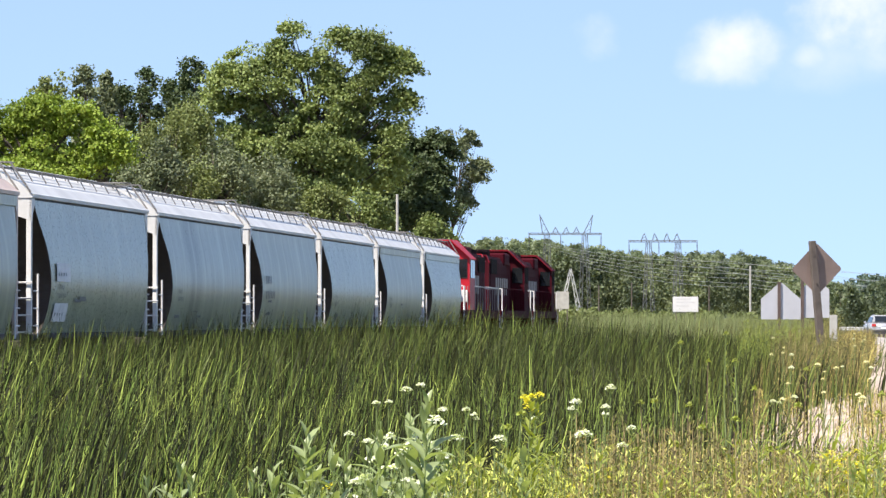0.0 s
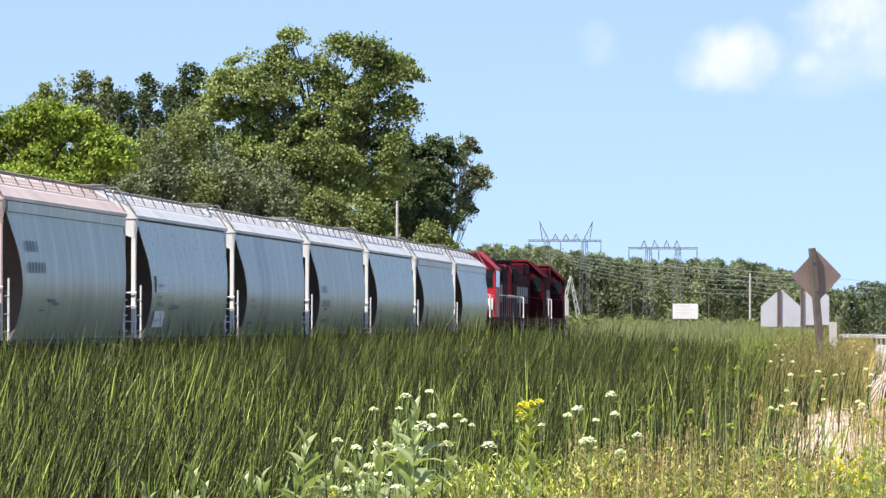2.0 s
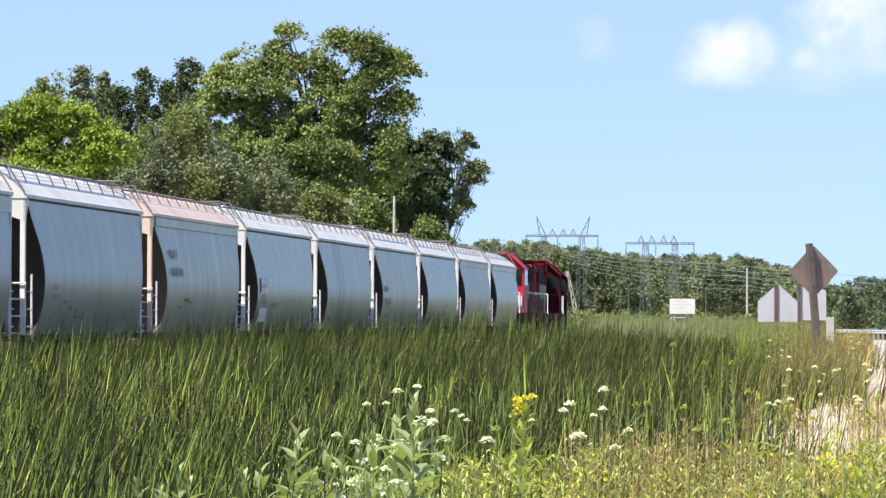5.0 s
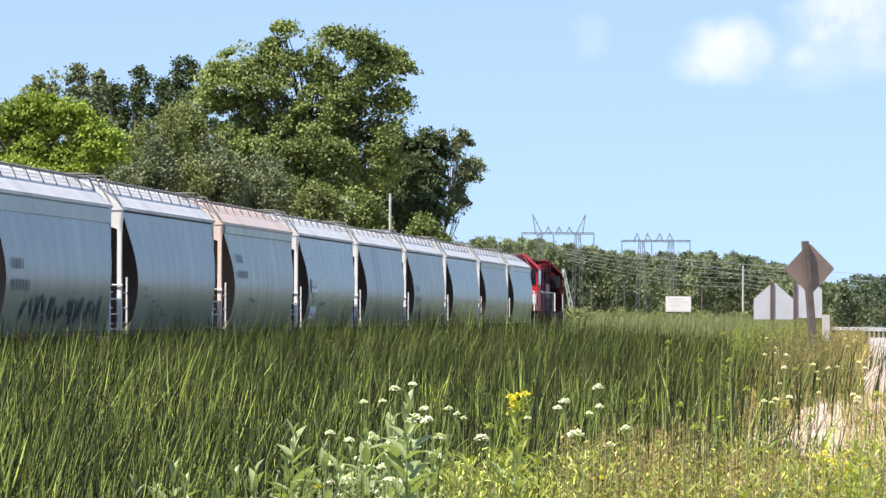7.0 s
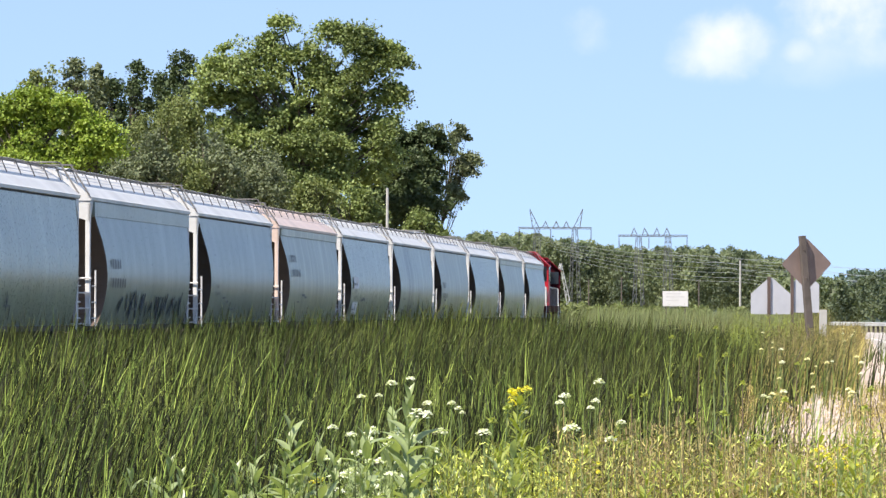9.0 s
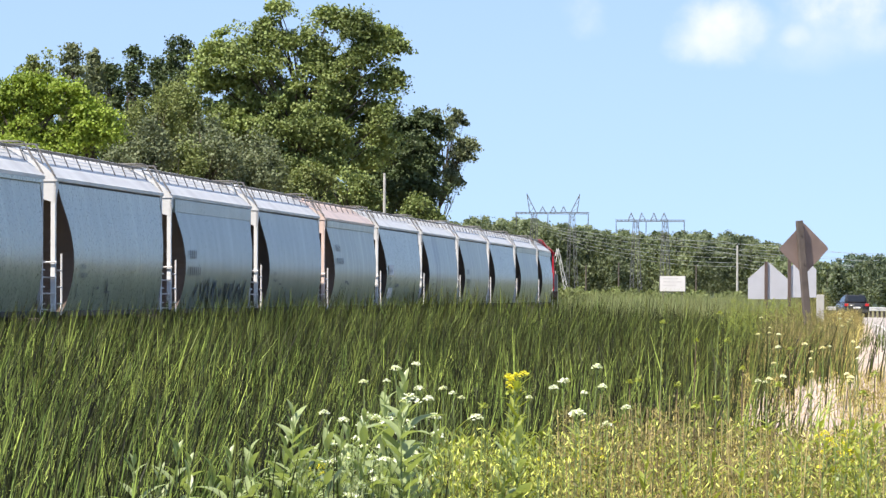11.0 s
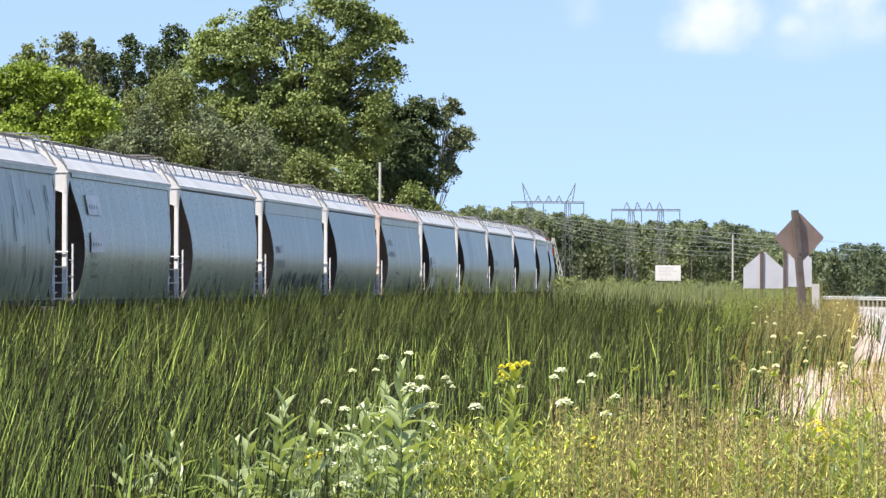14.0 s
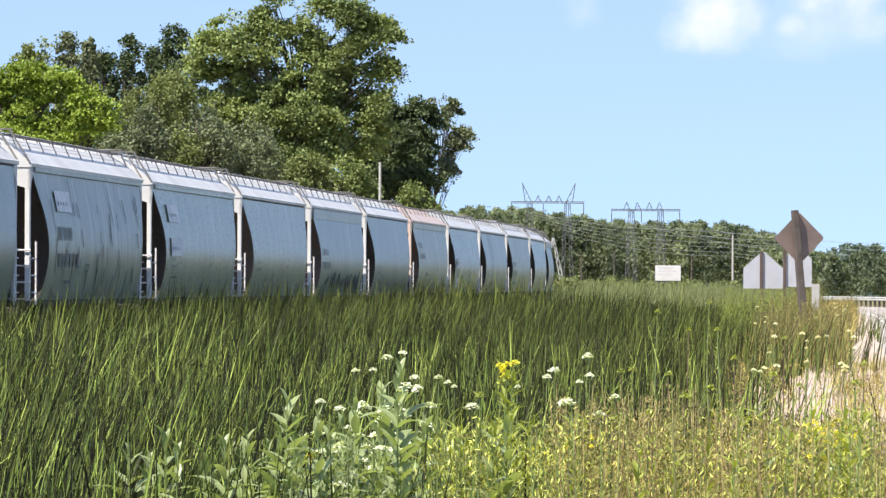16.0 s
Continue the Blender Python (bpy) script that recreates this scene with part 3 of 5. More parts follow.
for k, (body, roof, end, band, label) in enumerate(SPECS):
    car = hopper(GREYS[body], M[roof], M[end], label, band, GREYS[body] if band else None, 4.34 if k in (4, 5, 6) else 4.40)
    if k in (5,):
        plates(car, -6.1, 2.05, 0.40, (0, -0.82))
    elif k in (10, 11):
        plates(car, -5.9 if k == 10 else -5.4, 2.85, 0.46, (0, -0.82) if k == 10 else (0,))
    if k in (6, 8, 11, 3):
        stencils(car, rng, -6.0 if k != 11 else -5.4, 2.25 if k != 6 else 2.75, 0.21 if k != 11 else 0.28)
    else:
        stencils(car, rng, -5.7, 1.9, 0.09)
    if k == 8:
        scrawl(car, rng, -4.6, 5.8, 1.1, 1.8, 13)
    if k in (11, 3, 1, 7, 9, 2):
        runs = [bar(y, zt, y + rng.uniform(-0.05, 0.2), zt - rng.uniform(0.2, 0.9 if k == 11 else 0.35), rng.uniform(0.04, 0.10))
                for y, zt in ((rng.uniform(-6.3, 6.3), rng.uniform(1.4, 3.6) if k == 11 else rng.uniform(1.2, 1.7)) for _ in range(34 if k == 11 else 7))]
        on_side("dirt_run", car, runs, M["grime"], 0.03, "dark runs of dirt")["kind"] = "stuff"
    WAGONS.append(car)


def locomotive(label, first):
    """A six-axle road engine, cab towards -y."""
    eng = tagged(new("locomotive"), label, "locomotive", "engines of the train")
    red, maroon, black, white = M["loco_red"], M["loco_maroon"], M["loco_black"], M["rail_white"]

    def add(name, fn, mat, parent=None, lab=""):
        bm = bmesh.new()
        fn(bm)
        return part(name, bm, mat, parent or eng, lab)
    add("underframe", lambda b: box(b, -1.5, 1.5, -9.9, 9.9, 1.25, 1.62, 0.03), maroon)
    add("fuel_tank", lambda b: prism(b, [(-1.35, 1.2), (1.35, 1.2), (1.4, 0.8), (1.1, 0.45), (-1.1, 0.45), (-1.4, 0.8)], "y", -2.4, 2.4), black)
    hood = [(0.86, 1.62), (0.86, 3.85), (0.72, 4.12), (-0.72, 4.12), (-0.86, 3.85), (-0.86, 1.62)]
    side = maroon
    h = add("long_hood", lambda b: prism(b, hood, "y", -4.1, 9.2), side)
    for sx in (-1, 1):
        for i in range(11):
            y = -3.6 + i * 1.12
            add("hood_door", lambda b: box(b, sx * 0.855, sx * 0.885, y, y + 1.0, 1.75, 3.35, 0.008), side, h)
        add("radiator_grille", lambda b: box(b, sx * 0.85, sx * 0.93, 5.2, 8.6, 3.3, 4.0, 0.02), black, h)
        add("lettering", lambda b: [box(b, sx * 0.886, sx * 0.892, -1.8 + 1.3 * i, -0.9 + 1.3 * i, 2.35, 3.15) for i in range(6)], M["loco_letter"], h, "faded white bars of lettering")
    cab = add("cab", lambda b: prism(b, [(1.52, 1.62), (1.52, 3.80), (0.72, 4.50), (-0.72, 4.50), (-1.52, 3.80), (-1.52, 1.62)], "y", -7.0, -4.4), red if first else maroon, None, "red cab")
    add("cab_roof", lambda b: prism(b, [(1.58, 3.76), (0.74, 4.56), (-0.74, 4.56), (-1.58, 3.76), (-1.53, 3.80), (-0.73, 4.505), (0.73, 4.505), (1.53, 3.80)],
                                    "y", -7.25, -4.2), red if first else maroon, cab)
    add("roof_edge", lambda b: prism(b, [(1.60, 3.72), (0.75, 4.58), (-0.75, 4.58), (-1.60, 3.72), (-1.53, 3.74), (-0.73, 4.50), (0.73, 4.50), (1.53, 3.74)],
                                     "y", -4.198, -4.08), red if first else M["loco_dull_red"], cab, "red roof edge")
    for x0, x1 in ((0.85, 1.42), (-1.42, -0.85), (0.08, 0.76), (-0.76, -0.08)):
        add("windscreen", lambda b: box(b, x0, x1, -7.035, -6.99, 2.95, 3.75, 0.012), M["glass_dark"], cab)
    for x0, x1 in ((0.92, 1.42), (-1.42, -0.92)):
        add("rear_window", lambda b: box(b, x0, x1, -4.41, -4.36, 2.95, 3.7, 0.012), M["glass_dark"], cab)
        add("rear_door", lambda b: box(b, x0, x1, -4.41, -4.37, 1.68, 2.8, 0.012), maroon, cab)
    for sx in (-1, 1):
        for y0 in (-6.7, -5.6):
            add("side_window", lambda b: box(b, sx * 1.49, sx * 1.545, y0, y0 + 0.9, 2.95, 3.72, 0.012), M["glass_dark" if first else "loco_black"], cab)
    add("short_hood", lambda b: prism(b, [(-9.1, 1.62), (-9.1, 2.7), (-8.9, 2.9), (-7.0, 3.0), (-7.0, 1.62)], "x", -0.85, 0.85), red if first else maroon)
    add("number_board", lambda b: box(b, 0.95, 1.45, -7.09, -7.0, 1.95, 2.45, 0.02), white, cab, "white square panel")
    for y in (5.7, 7.0, 8.3):
        add("radiator_fan", lambda b: rod(b, (0, y, 4.1), (0, y, 4.34), 0.55, 0.55, 18), black, h)
    add("dynamic_brake_blister", lambda b: box(b, -0.95, 0.95, -2.2, 0.8, 3.75, 4.36, 0.08), maroon, h)
    add("exhaust_stack", lambda b: box(b, -0.3, 0.3, 1.6, 2.5, 4.1, 4.5, 0.03), black, h)
    add("horn", lambda b: [rod(b, (0.2 * i, 3.4, 4.3), (0.2 * i, 2.9, 4.32), 0.03, 0.07) for i in (-1, 0, 1)], black, h)
    for sx in (-1, 1):
        for i in range(14):
            y = -8.6 + i * 1.33
            if -7.1 < y < -4.3:
                continue
            add("stanchion", lambda b: rod(b, (sx * 1.46, y, 1.6), (sx * 1.46, y, 2.62), 0.02, seg=5), M["loco_letter"] if first else maroon)
        add("handrail", lambda b: [rod(b, (sx * 1.46, -4.2, 2.62), (sx * 1.46, 9.3, 2.62), 0.02, seg=5)], white if first else maroon)
        for sy in (-1, 1):
            st = add("step_well", lambda b: [box(b, sx * 1.02, sx * 1.5, sy * 9.25, sy * 9.75, z, z + 0.05) for z in (0.45, 0.78, 1.1)], black)
            add("step_rail", lambda b: [rod(b, (sx * 1.5, sy * 9.75, 0.42), (sx * 1.5, sy * 9.75, 1.3), 0.028, seg=5), rod(b, (sx * 1.5, sy * 9.75, 1.3), (sx * 1.47, sy * 9.3, 1.75), 0.028, seg=5),
                                        rod(b, (sx * 1.47, sy * 9.3, 1.75), (sx * 1.47, sy * 9.3, 2.62), 0.028, seg=5)], white, st, "white painted step edge")
    for sy in (-1, 1):
        add("end_rail", lambda b: [rod(b, (sx * 0.4, sy * 9.85, 2.6), (sx * 1.46, sy * 9.85, 2.6), 0.025, seg=5) for sx in (-1, 1)] +
            [rod(b, (sx * x, sy * 9.85, 1.6), (sx * x, sy * 9.85, 2.6), 0.022, seg=5) for sx in (-1, 1) for x in (0.4,)], white)
        add("pilot", lambda b: prism(b, [(-1.48, 1.25), (1.48, 1.25), (1.4, 0.25), (-1.4, 0.25)], "y", sy * 9.82, sy * 9.95), maroon)
        add("coupler", lambda b: box(b, -0.15, 0.15, sy * 9.9, sy * 10.45, 0.72, 1.0, 0.03), black)
        bogie(eng, sy * 6.6, 1.6)
    for x in (0.22, -0.22):
        add("headlight", lambda b: rod(b, (x, -7.32, 4.2), (x, -7.1, 4.2), 0.11, seg=12), M["glass_dark"], cab)
    add("hood_stripe", lambda b: prism(b, [(0.90, 3.80), (0.75, 4.16), (-0.75, 4.16), (-0.90, 3.80), (-0.86, 3.80), (-0.72, 4.12), (0.72, 4.12), (0.86, 3.80)], "y", 8.9, 9.3), red if first else M["loco_dull_red"], h, "red edge of the hood end")
    add("class_light", lambda b: [box(b, 0.35, 0.6, 9.2, 9.26, 3.45, 3.65, 0.01)], M["loco_letter"], h, "pale lamp lens")
    add("end_hatch", lambda b: box(b, -0.5, 0.5, 9.18, 9.24, 1.9, 3.3, 0.02), maroon, h)
    return eng


LOCO = 20.9
ENGINES = [locomotive("bright red diesel locomotive with a dark hood and white handrails", True),
           locomotive("dark maroon diesel locomotive with white step rails", False),
           locomotive("dark red diesel locomotive leading the train round the bend", False)]


# ---- trees ----
def leaf_quads(centres, size, rng, slim=0.42, up=0.0, erect=0.0, corners=4):
    """Small bent leaves: up turns their faces to the sky, erect stands them along the stem; corners 3 or 4."""
    n = len(centres)
    c = rng.normal(size=(n, 3)) + np.array((0, 0, up))
    c /= np.linalg.norm(c, axis=1)[:, None]
    a = rng.normal(size=(n, 3)) + np.array((0, 0, erect))
    a -= (a * c).sum(1)[:, None] * c
    a /= np.linalg.norm(a, axis=1)[:, None]
    b = np.cross(c, a)
    s = size * rng.uniform(0.6, 1.35, n)[:, None]
    w = slim * s
    if corners == 3:
        v = np.stack([centres - a * s * 0.5 + b * w, centres + a * s * 0.6, centres - a * s * 0.5 - b * w], 1).reshape(-1, 3)
    else:
        v = np.stack([centres - a * s * 0.5, centres + b * w + c * w * 0.3, centres + a * s * 0.5, centres - b * w + c * w * 0.3], 1).reshape(-1, 3)
    return v, np.arange(corners * n).reshape(n, corners)


def crown_points(blobs, leaves, spray, rng, flat, open_air):
    """Leaves gathered in drooping sprays on the boughs of several ellipsoids (x, y, z, rx, ry, rz), with gaps between the boughs."""
    blobs = np.array(blobs, float)
    wgt = blobs[:, 3] * blobs[:, 5]
    n = max(12, leaves // 80)
    m = n * 4
    pick = rng.choice(len(blobs), m, p=wgt / wgt.sum())
    d = rng.normal(size=(m, 3))
    d /= np.linalg.norm(d, axis=1)[:, None]
    r = rng.uniform(0.2, 1.0, m) ** 0.45 * rng.uniform(0.78, 1.04, m)
    centres = blobs[pick, :3] + d * r[:, None] * blobs[pick, 3:6]
    gap = np.array([noise.noise((q[0] * 0.62, q[1] * 0.62, q[2] * 0.8)) + 0.5 * noise.noise((q[0] * 1.7, q[1] * 1.7, q[2] * 2.0)) for q in centres])
    keep = np.flatnonzero(gap > open_air)[:n]
    centres, d = centres[keep], d[keep]
    n = len(centres)
    size = spray * rng.uniform(0.45, 1.5, n)
    k = np.repeat(np.arange(n), 80)
    u = rng.normal(size=(len(k), 3)).clip(-1.7, 1.7) * np.array((0.5, 0.5, 0.5 * flat))
    u += d[k] * rng.uniform(-0.3, 0.5, len(k))[:, None]
    u[:, 2] -= 0.45 * (u[:, 0] * d[k, 0] + u[:, 1] * d[k, 1])
    return centres[k] + u * size[k][:, None], centres


def big_mesh(name, v, f, mat, parent=None):
    me = bpy.data.meshes.new(name)
    me.vertices.add(len(v))
    me.vertices.foreach_set("co", np.ascontiguousarray(v, dtype=np.float32).ravel())
    me.loops.add(f.size)
    me.loops.foreach_set("vertex_index", f.astype(np.int32).ravel())
    me.polygons.add(len(f))
    me.polygons.foreach_set("loop_start", np.arange(0, f.size, f.shape[1], dtype=np.int32))
    me.update(calc_edges=True)
    me.materials.append(mat)
    ob = new(name, me)
    ob.parent = parent
    return ob


def px(x, y, depth):
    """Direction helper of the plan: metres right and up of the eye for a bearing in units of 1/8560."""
    return (x - 784) / 8560 * depth, EYE[2] + (560 - y) / 8560 * depth


def tree(label, depth, blobs, leaf, mat, leaves, spray=0.6, base=None, seed=1, trunk=0.28, group="", name="tree", thick=0.8, flat=0.5, open_air=0.02):
    """A tree whose crown fills blobs (bearing x, bearing y, half width, half height in 1/8560 of the depth)."""
    rg = np.random.default_rng(seed)
    k = depth / 8560
    bl = []
    for x, y, rx, rz in blobs:
        X, Z = px(x, y, depth)
        bl.append((X, rg.uniform(-1, 1) * rx * k * 0.7, Z, rx * k, rx * k * thick, rz * k))
    low = max(bl, key=lambda q: q[3] * q[5])
    bx = base if base is not None else low[0]
    root = tagged(new(name), label, "tree" if name == "tree" else "shrub", group)
    root.location = (bx, depth, -1.02)
    pts, centres = crown_points(bl, leaves, spray, rg, flat, open_air)
    off = np.array((bx, 0, -1.02))
    v, f = leaf_quads(pts - off, leaf, rg, 0.40, 0.7)
    big_mesh("crown", v, f, mat, root)
    bm = bmesh.new()
    top = max(q[2] for q in bl) + 1.0
    p = Vector((0, 0, 0))
    steps = 6
    stem = [p]
    for i in range(1, steps + 1):
        q = Vector(((low[0] - bx) * (i / steps) + rg.uniform(-0.2, 0.2), rg.uniform(-0.2, 0.2), top * 0.85 * i / steps))
        r0, r1 = trunk * (1 - 0.8 * (i - 1) / steps), trunk * (1 - 0.8 * i / steps)
        rod(bm, stem[-1], q, r0, r1, 8)
        stem.append(q)
    part("trunk", bm, M["bark"], root)
    bm = bmesh.new()
    ends = [Vector(q[:3]) - Vector((bx, 0, -1.02)) for q in bl] + [Vector(c - off) for c in centres[::max(1, len(centres) // 60)]]
    for e in ends:
        j = min(range(1, steps + 1), key=lambda i: abs(stem[i].z - e.z * 0.7))
        a = stem[j]
        mid = (a + e) / 2 + Vector((rg.uniform(-0.3, 0.3), rg.uniform(-0.3, 0.3), rg.uniform(0, 0.5)))
        r = trunk * 0.2
        rod(bm, a, mid, r, r * 0.6, 5)
        rod(bm, mid, e, r * 0.6, r * 0.15, 5)
    part("limb", bm, M["bark"], root)
    return root


tree("tall spreading green tree with ragged open crown beside the railway", 310,
     [(515, 60, 24, 20), (500, 92, 34, 22), (438, 104, 36, 22), (408, 140, 40, 28), (470, 140, 55, 36), (560, 118, 42, 36), (602, 74, 30, 24), (648, 84, 38, 26), (692, 100, 36, 24),
      (722, 128, 22, 24), (650, 136, 60, 36), (704, 172, 34, 30), (590, 180, 75, 48), (500, 200, 75, 45), (420, 202, 62, 45), (660, 218, 70, 45), (560, 262, 92, 50),
      (450, 268, 74, 48), (664, 290, 70, 50), (560, 335, 84, 48), (715, 240, 28, 36), (385, 170, 34, 28)],
     0.20, M["leaf_mid"], 98000, 0.62, base=-8.4, seed=3, trunk=0.45)
# this tree's shaded look comes from its darker leaf colour
tree("dense leafy tree at the edge of the wood, shade put into its dark leaves", 318, [(762, 270, 48, 44), (735, 320, 64, 60), (785, 330, 42, 50), (740, 380, 62, 40), (700, 262, 34, 44), (798, 372, 30, 22)],
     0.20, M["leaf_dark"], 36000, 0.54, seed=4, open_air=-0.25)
tree("sparse small-leaved tree with thin twigs against the sky", 322, [(812, 236, 26, 20), (832, 262, 24, 22), (846, 302, 20, 24), (820, 300, 28, 34), (808, 352, 26, 30), (828, 345, 16, 24)],
     0.18, M["leaf_grey"], 7000, 0.42, base=-0.8, seed=5, trunk=0.14, open_air=0.1)
tree("bright yellow-green leafy tree beside the railway", 225,
     [(30, 215, 46, 36), (78, 186, 44, 24), (130, 212, 48, 34), (180, 246, 44, 34), (20, 262, 60, 42), (100, 262, 74, 42), (170, 290, 56, 38), (60, 305, 90, 40), (-45, 230, 60, 60), (215, 262, 22, 26)],
     0.15, M["leaf_bright"], 46000, 0.50, seed=6, flat=0.4, open_air=-0.22)
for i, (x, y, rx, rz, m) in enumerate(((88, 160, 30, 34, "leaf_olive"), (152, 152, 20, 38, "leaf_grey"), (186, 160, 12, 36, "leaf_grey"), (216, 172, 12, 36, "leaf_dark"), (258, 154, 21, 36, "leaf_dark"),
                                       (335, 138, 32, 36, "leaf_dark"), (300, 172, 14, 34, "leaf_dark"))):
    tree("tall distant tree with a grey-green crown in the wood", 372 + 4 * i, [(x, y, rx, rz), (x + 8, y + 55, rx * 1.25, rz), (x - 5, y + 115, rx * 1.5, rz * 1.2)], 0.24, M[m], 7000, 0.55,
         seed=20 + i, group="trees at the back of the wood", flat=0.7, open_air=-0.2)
for i, (x, y, rx, rz, m, dep) in enumerate(((300, 250, 62, 60, "leaf_olive", 306), (385, 300, 52, 50, "leaf_grey", 268), (272, 300, 56, 52, "leaf_grey", 262), (465, 330, 60, 50, "leaf_grey", 272),
                                            (335, 222, 40, 40, "leaf_olive", 326), (330, 330, 70, 36, "leaf_olive", 266))):
    tree("grey-green brushy young tree in front of the wood", dep, [(x, y, rx, rz), (x - 22, y + 30, rx * 0.8, rz * 0.7), (x + 26, y + 22, rx * 0.7, rz * 0.9)], 0.15, M[m], 11000, 0.42, seed=40 + i,
         name="shrub", group="brush along the wood", flat=1.5, open_air=-0.05)
for i, (x, y, rx, rz, m) in enumerate(((575, 352, 34, 32, "leaf_olive"), (640, 372, 44, 30, "leaf_mid"), (772, 400, 26, 14, "leaf_mid"), (500, 385, 60, 36, "leaf_olive"))):
    tree("small leafy shrub at the foot of the wood", 285 + 2 * i, [(x, y, rx, rz), (x + 14, y + 26, rx, rz), (x - 22, y + 20, rx * 0.6, rz * 0.8)], 0.17, M[m], 7000, 0.45, seed=60 + i, name="shrub",
         group="shrubs beside the track", flat=0.8)


# ---- the far wood ----
def woods(name, label, x0, x1, depth, tops, leaf, mat, n, seed, kind="stuff", deep=0.06, each=680, stems=0):
    """A stand of trees: each a tall crown of several boughs on a bare lower stem."""
    rg = np.random.default_rng(seed)
    xs = rg.uniform(x0, x1, n)
    top = np.interp(xs, [t[0] for t in tops], [t[1] for t in tops]) + rg.normal(size=n).clip(-1.5, 2.5) * 6 + 6
    ds = depth * (1 + rg.uniform(0, deep, n))
    pts, poles = [], bmesh.new()
    for i, (x, y, d) in enumerate(zip(xs, top, ds)):
        k = d / 8560
        X, Zt = px(x, y, d)
        h = Zt + 1.0
        boughs = 24
        bz = rg.uniform(0.10, 0.93, boughs) ** 0.8
        wide = rg.uniform(14, 26) * k * (1.02 - bz ** 3)
        ang = rg.uniform(0, 6.28, boughs)
        off = rg.uniform(0.1, 0.9, boughs) * wide
        own = rg.integers(0, boughs, each)
        u = rg.normal(size=(each, 3)) * np.array((0.5, 0.5, 0.34)) * (wide[own] * 0.45 + 5 * k)[:, None]
        pts.append(np.stack([X + np.cos(ang[own]) * off[own] + u[:, 0], d + np.sin(ang[own]) * off[own] + u[:, 1], np.maximum(-0.9, -1.0 + bz[own] * h + u[:, 2])], 1))
        if i < stems:
            rod(poles, (X, d - 4 * k, -1.0), (X + rg.uniform(-2, 2) * k, d - 4 * k, -1.0 + h * rg.uniform(0.4, 0.8)), 0.75 * k, 0.4 * k, 4, False)
    v, f = leaf_quads(np.concatenate(pts), leaf, rg, 0.5, 0.0, 0, 3)
    ob = tagged(big_mesh(name, v, f, mat), label, "woodland", kind=kind)
    if stems:
        part("trunk", poles, M["bark"], ob, "thin pale trunks")["kind"] = "stuff"
    else:
        poles.free()
    return ob


# no air haze is rendered; the bluish leaf colours carry it
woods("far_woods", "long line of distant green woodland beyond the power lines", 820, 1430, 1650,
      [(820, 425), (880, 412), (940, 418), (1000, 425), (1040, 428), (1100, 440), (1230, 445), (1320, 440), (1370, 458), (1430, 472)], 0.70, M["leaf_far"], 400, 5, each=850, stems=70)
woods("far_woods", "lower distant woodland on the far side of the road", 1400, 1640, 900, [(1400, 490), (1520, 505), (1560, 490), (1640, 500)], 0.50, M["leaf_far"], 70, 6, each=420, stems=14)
woods("far_woods", "wooded hill at the horizon, haze put into its colour", 1380, 1700, 3200, [(1380, 490), (1480, 500), (1550, 478), (1600, 484), (1700, 470)], 2.2, M["leaf_haze"], 60, 7, each=400)
woods("field_shrubs", "pale green brush on the far side of the marsh", 960, 1430, 420, [(960, 542), (1050, 546), (1200, 552), (1430, 556)], 0.26, M["leaf_olive"], 110, 8, deep=0.2, each=420)


# shade at the wood's back is painted by the dark leaf colour
woods("undergrowth", "dense undergrowth at the back of the wood, shade put into its dark leaves", -80, 790, 392, [(-80, 230), (250, 215), (500, 180), (700, 270), (790, 390)], 0.55, M["leaf_dark"], 120, 9, deep=0.04, each=420)


def ridge(label, x0, x1, depth, tops, mat):
    """A low wooded rise that closes the view under the far crowns."""
    verts, faces = [], []
    n = 60
    for i in range(n + 1):
        x = x0 + (x1 - x0) * i / n
        y = float(np.interp(x, [q[0] for q in tops], [q[1] for q in tops])) + 3 * noise.noise((i * 0.7, 0, 0))
        X, Z = px(x, y, depth)
        verts += [(X, depth - 60, -1.1), (X, depth, Z), (X * 1.05, depth + 120, -1.1)]
    for i in range(n):
        a = 3 * i
        faces += [(a, a + 3, a + 4, a + 1), (a + 1, a + 4, a + 5, a + 2)]
    return tagged(mesh_object("ridge", verts, faces, mat), label, "hill", kind="structure")


# backdrop rises, their haze painted as a pale blue-green
ridge("low wooded rise behind the far trees, haze put into its colour", 700, 1480, 1830, [(700, 470), (880, 445), (1000, 455), (1230, 472), (1480, 498)], M["leaf_haze"])
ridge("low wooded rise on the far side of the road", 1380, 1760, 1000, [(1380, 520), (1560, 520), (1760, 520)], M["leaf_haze"])


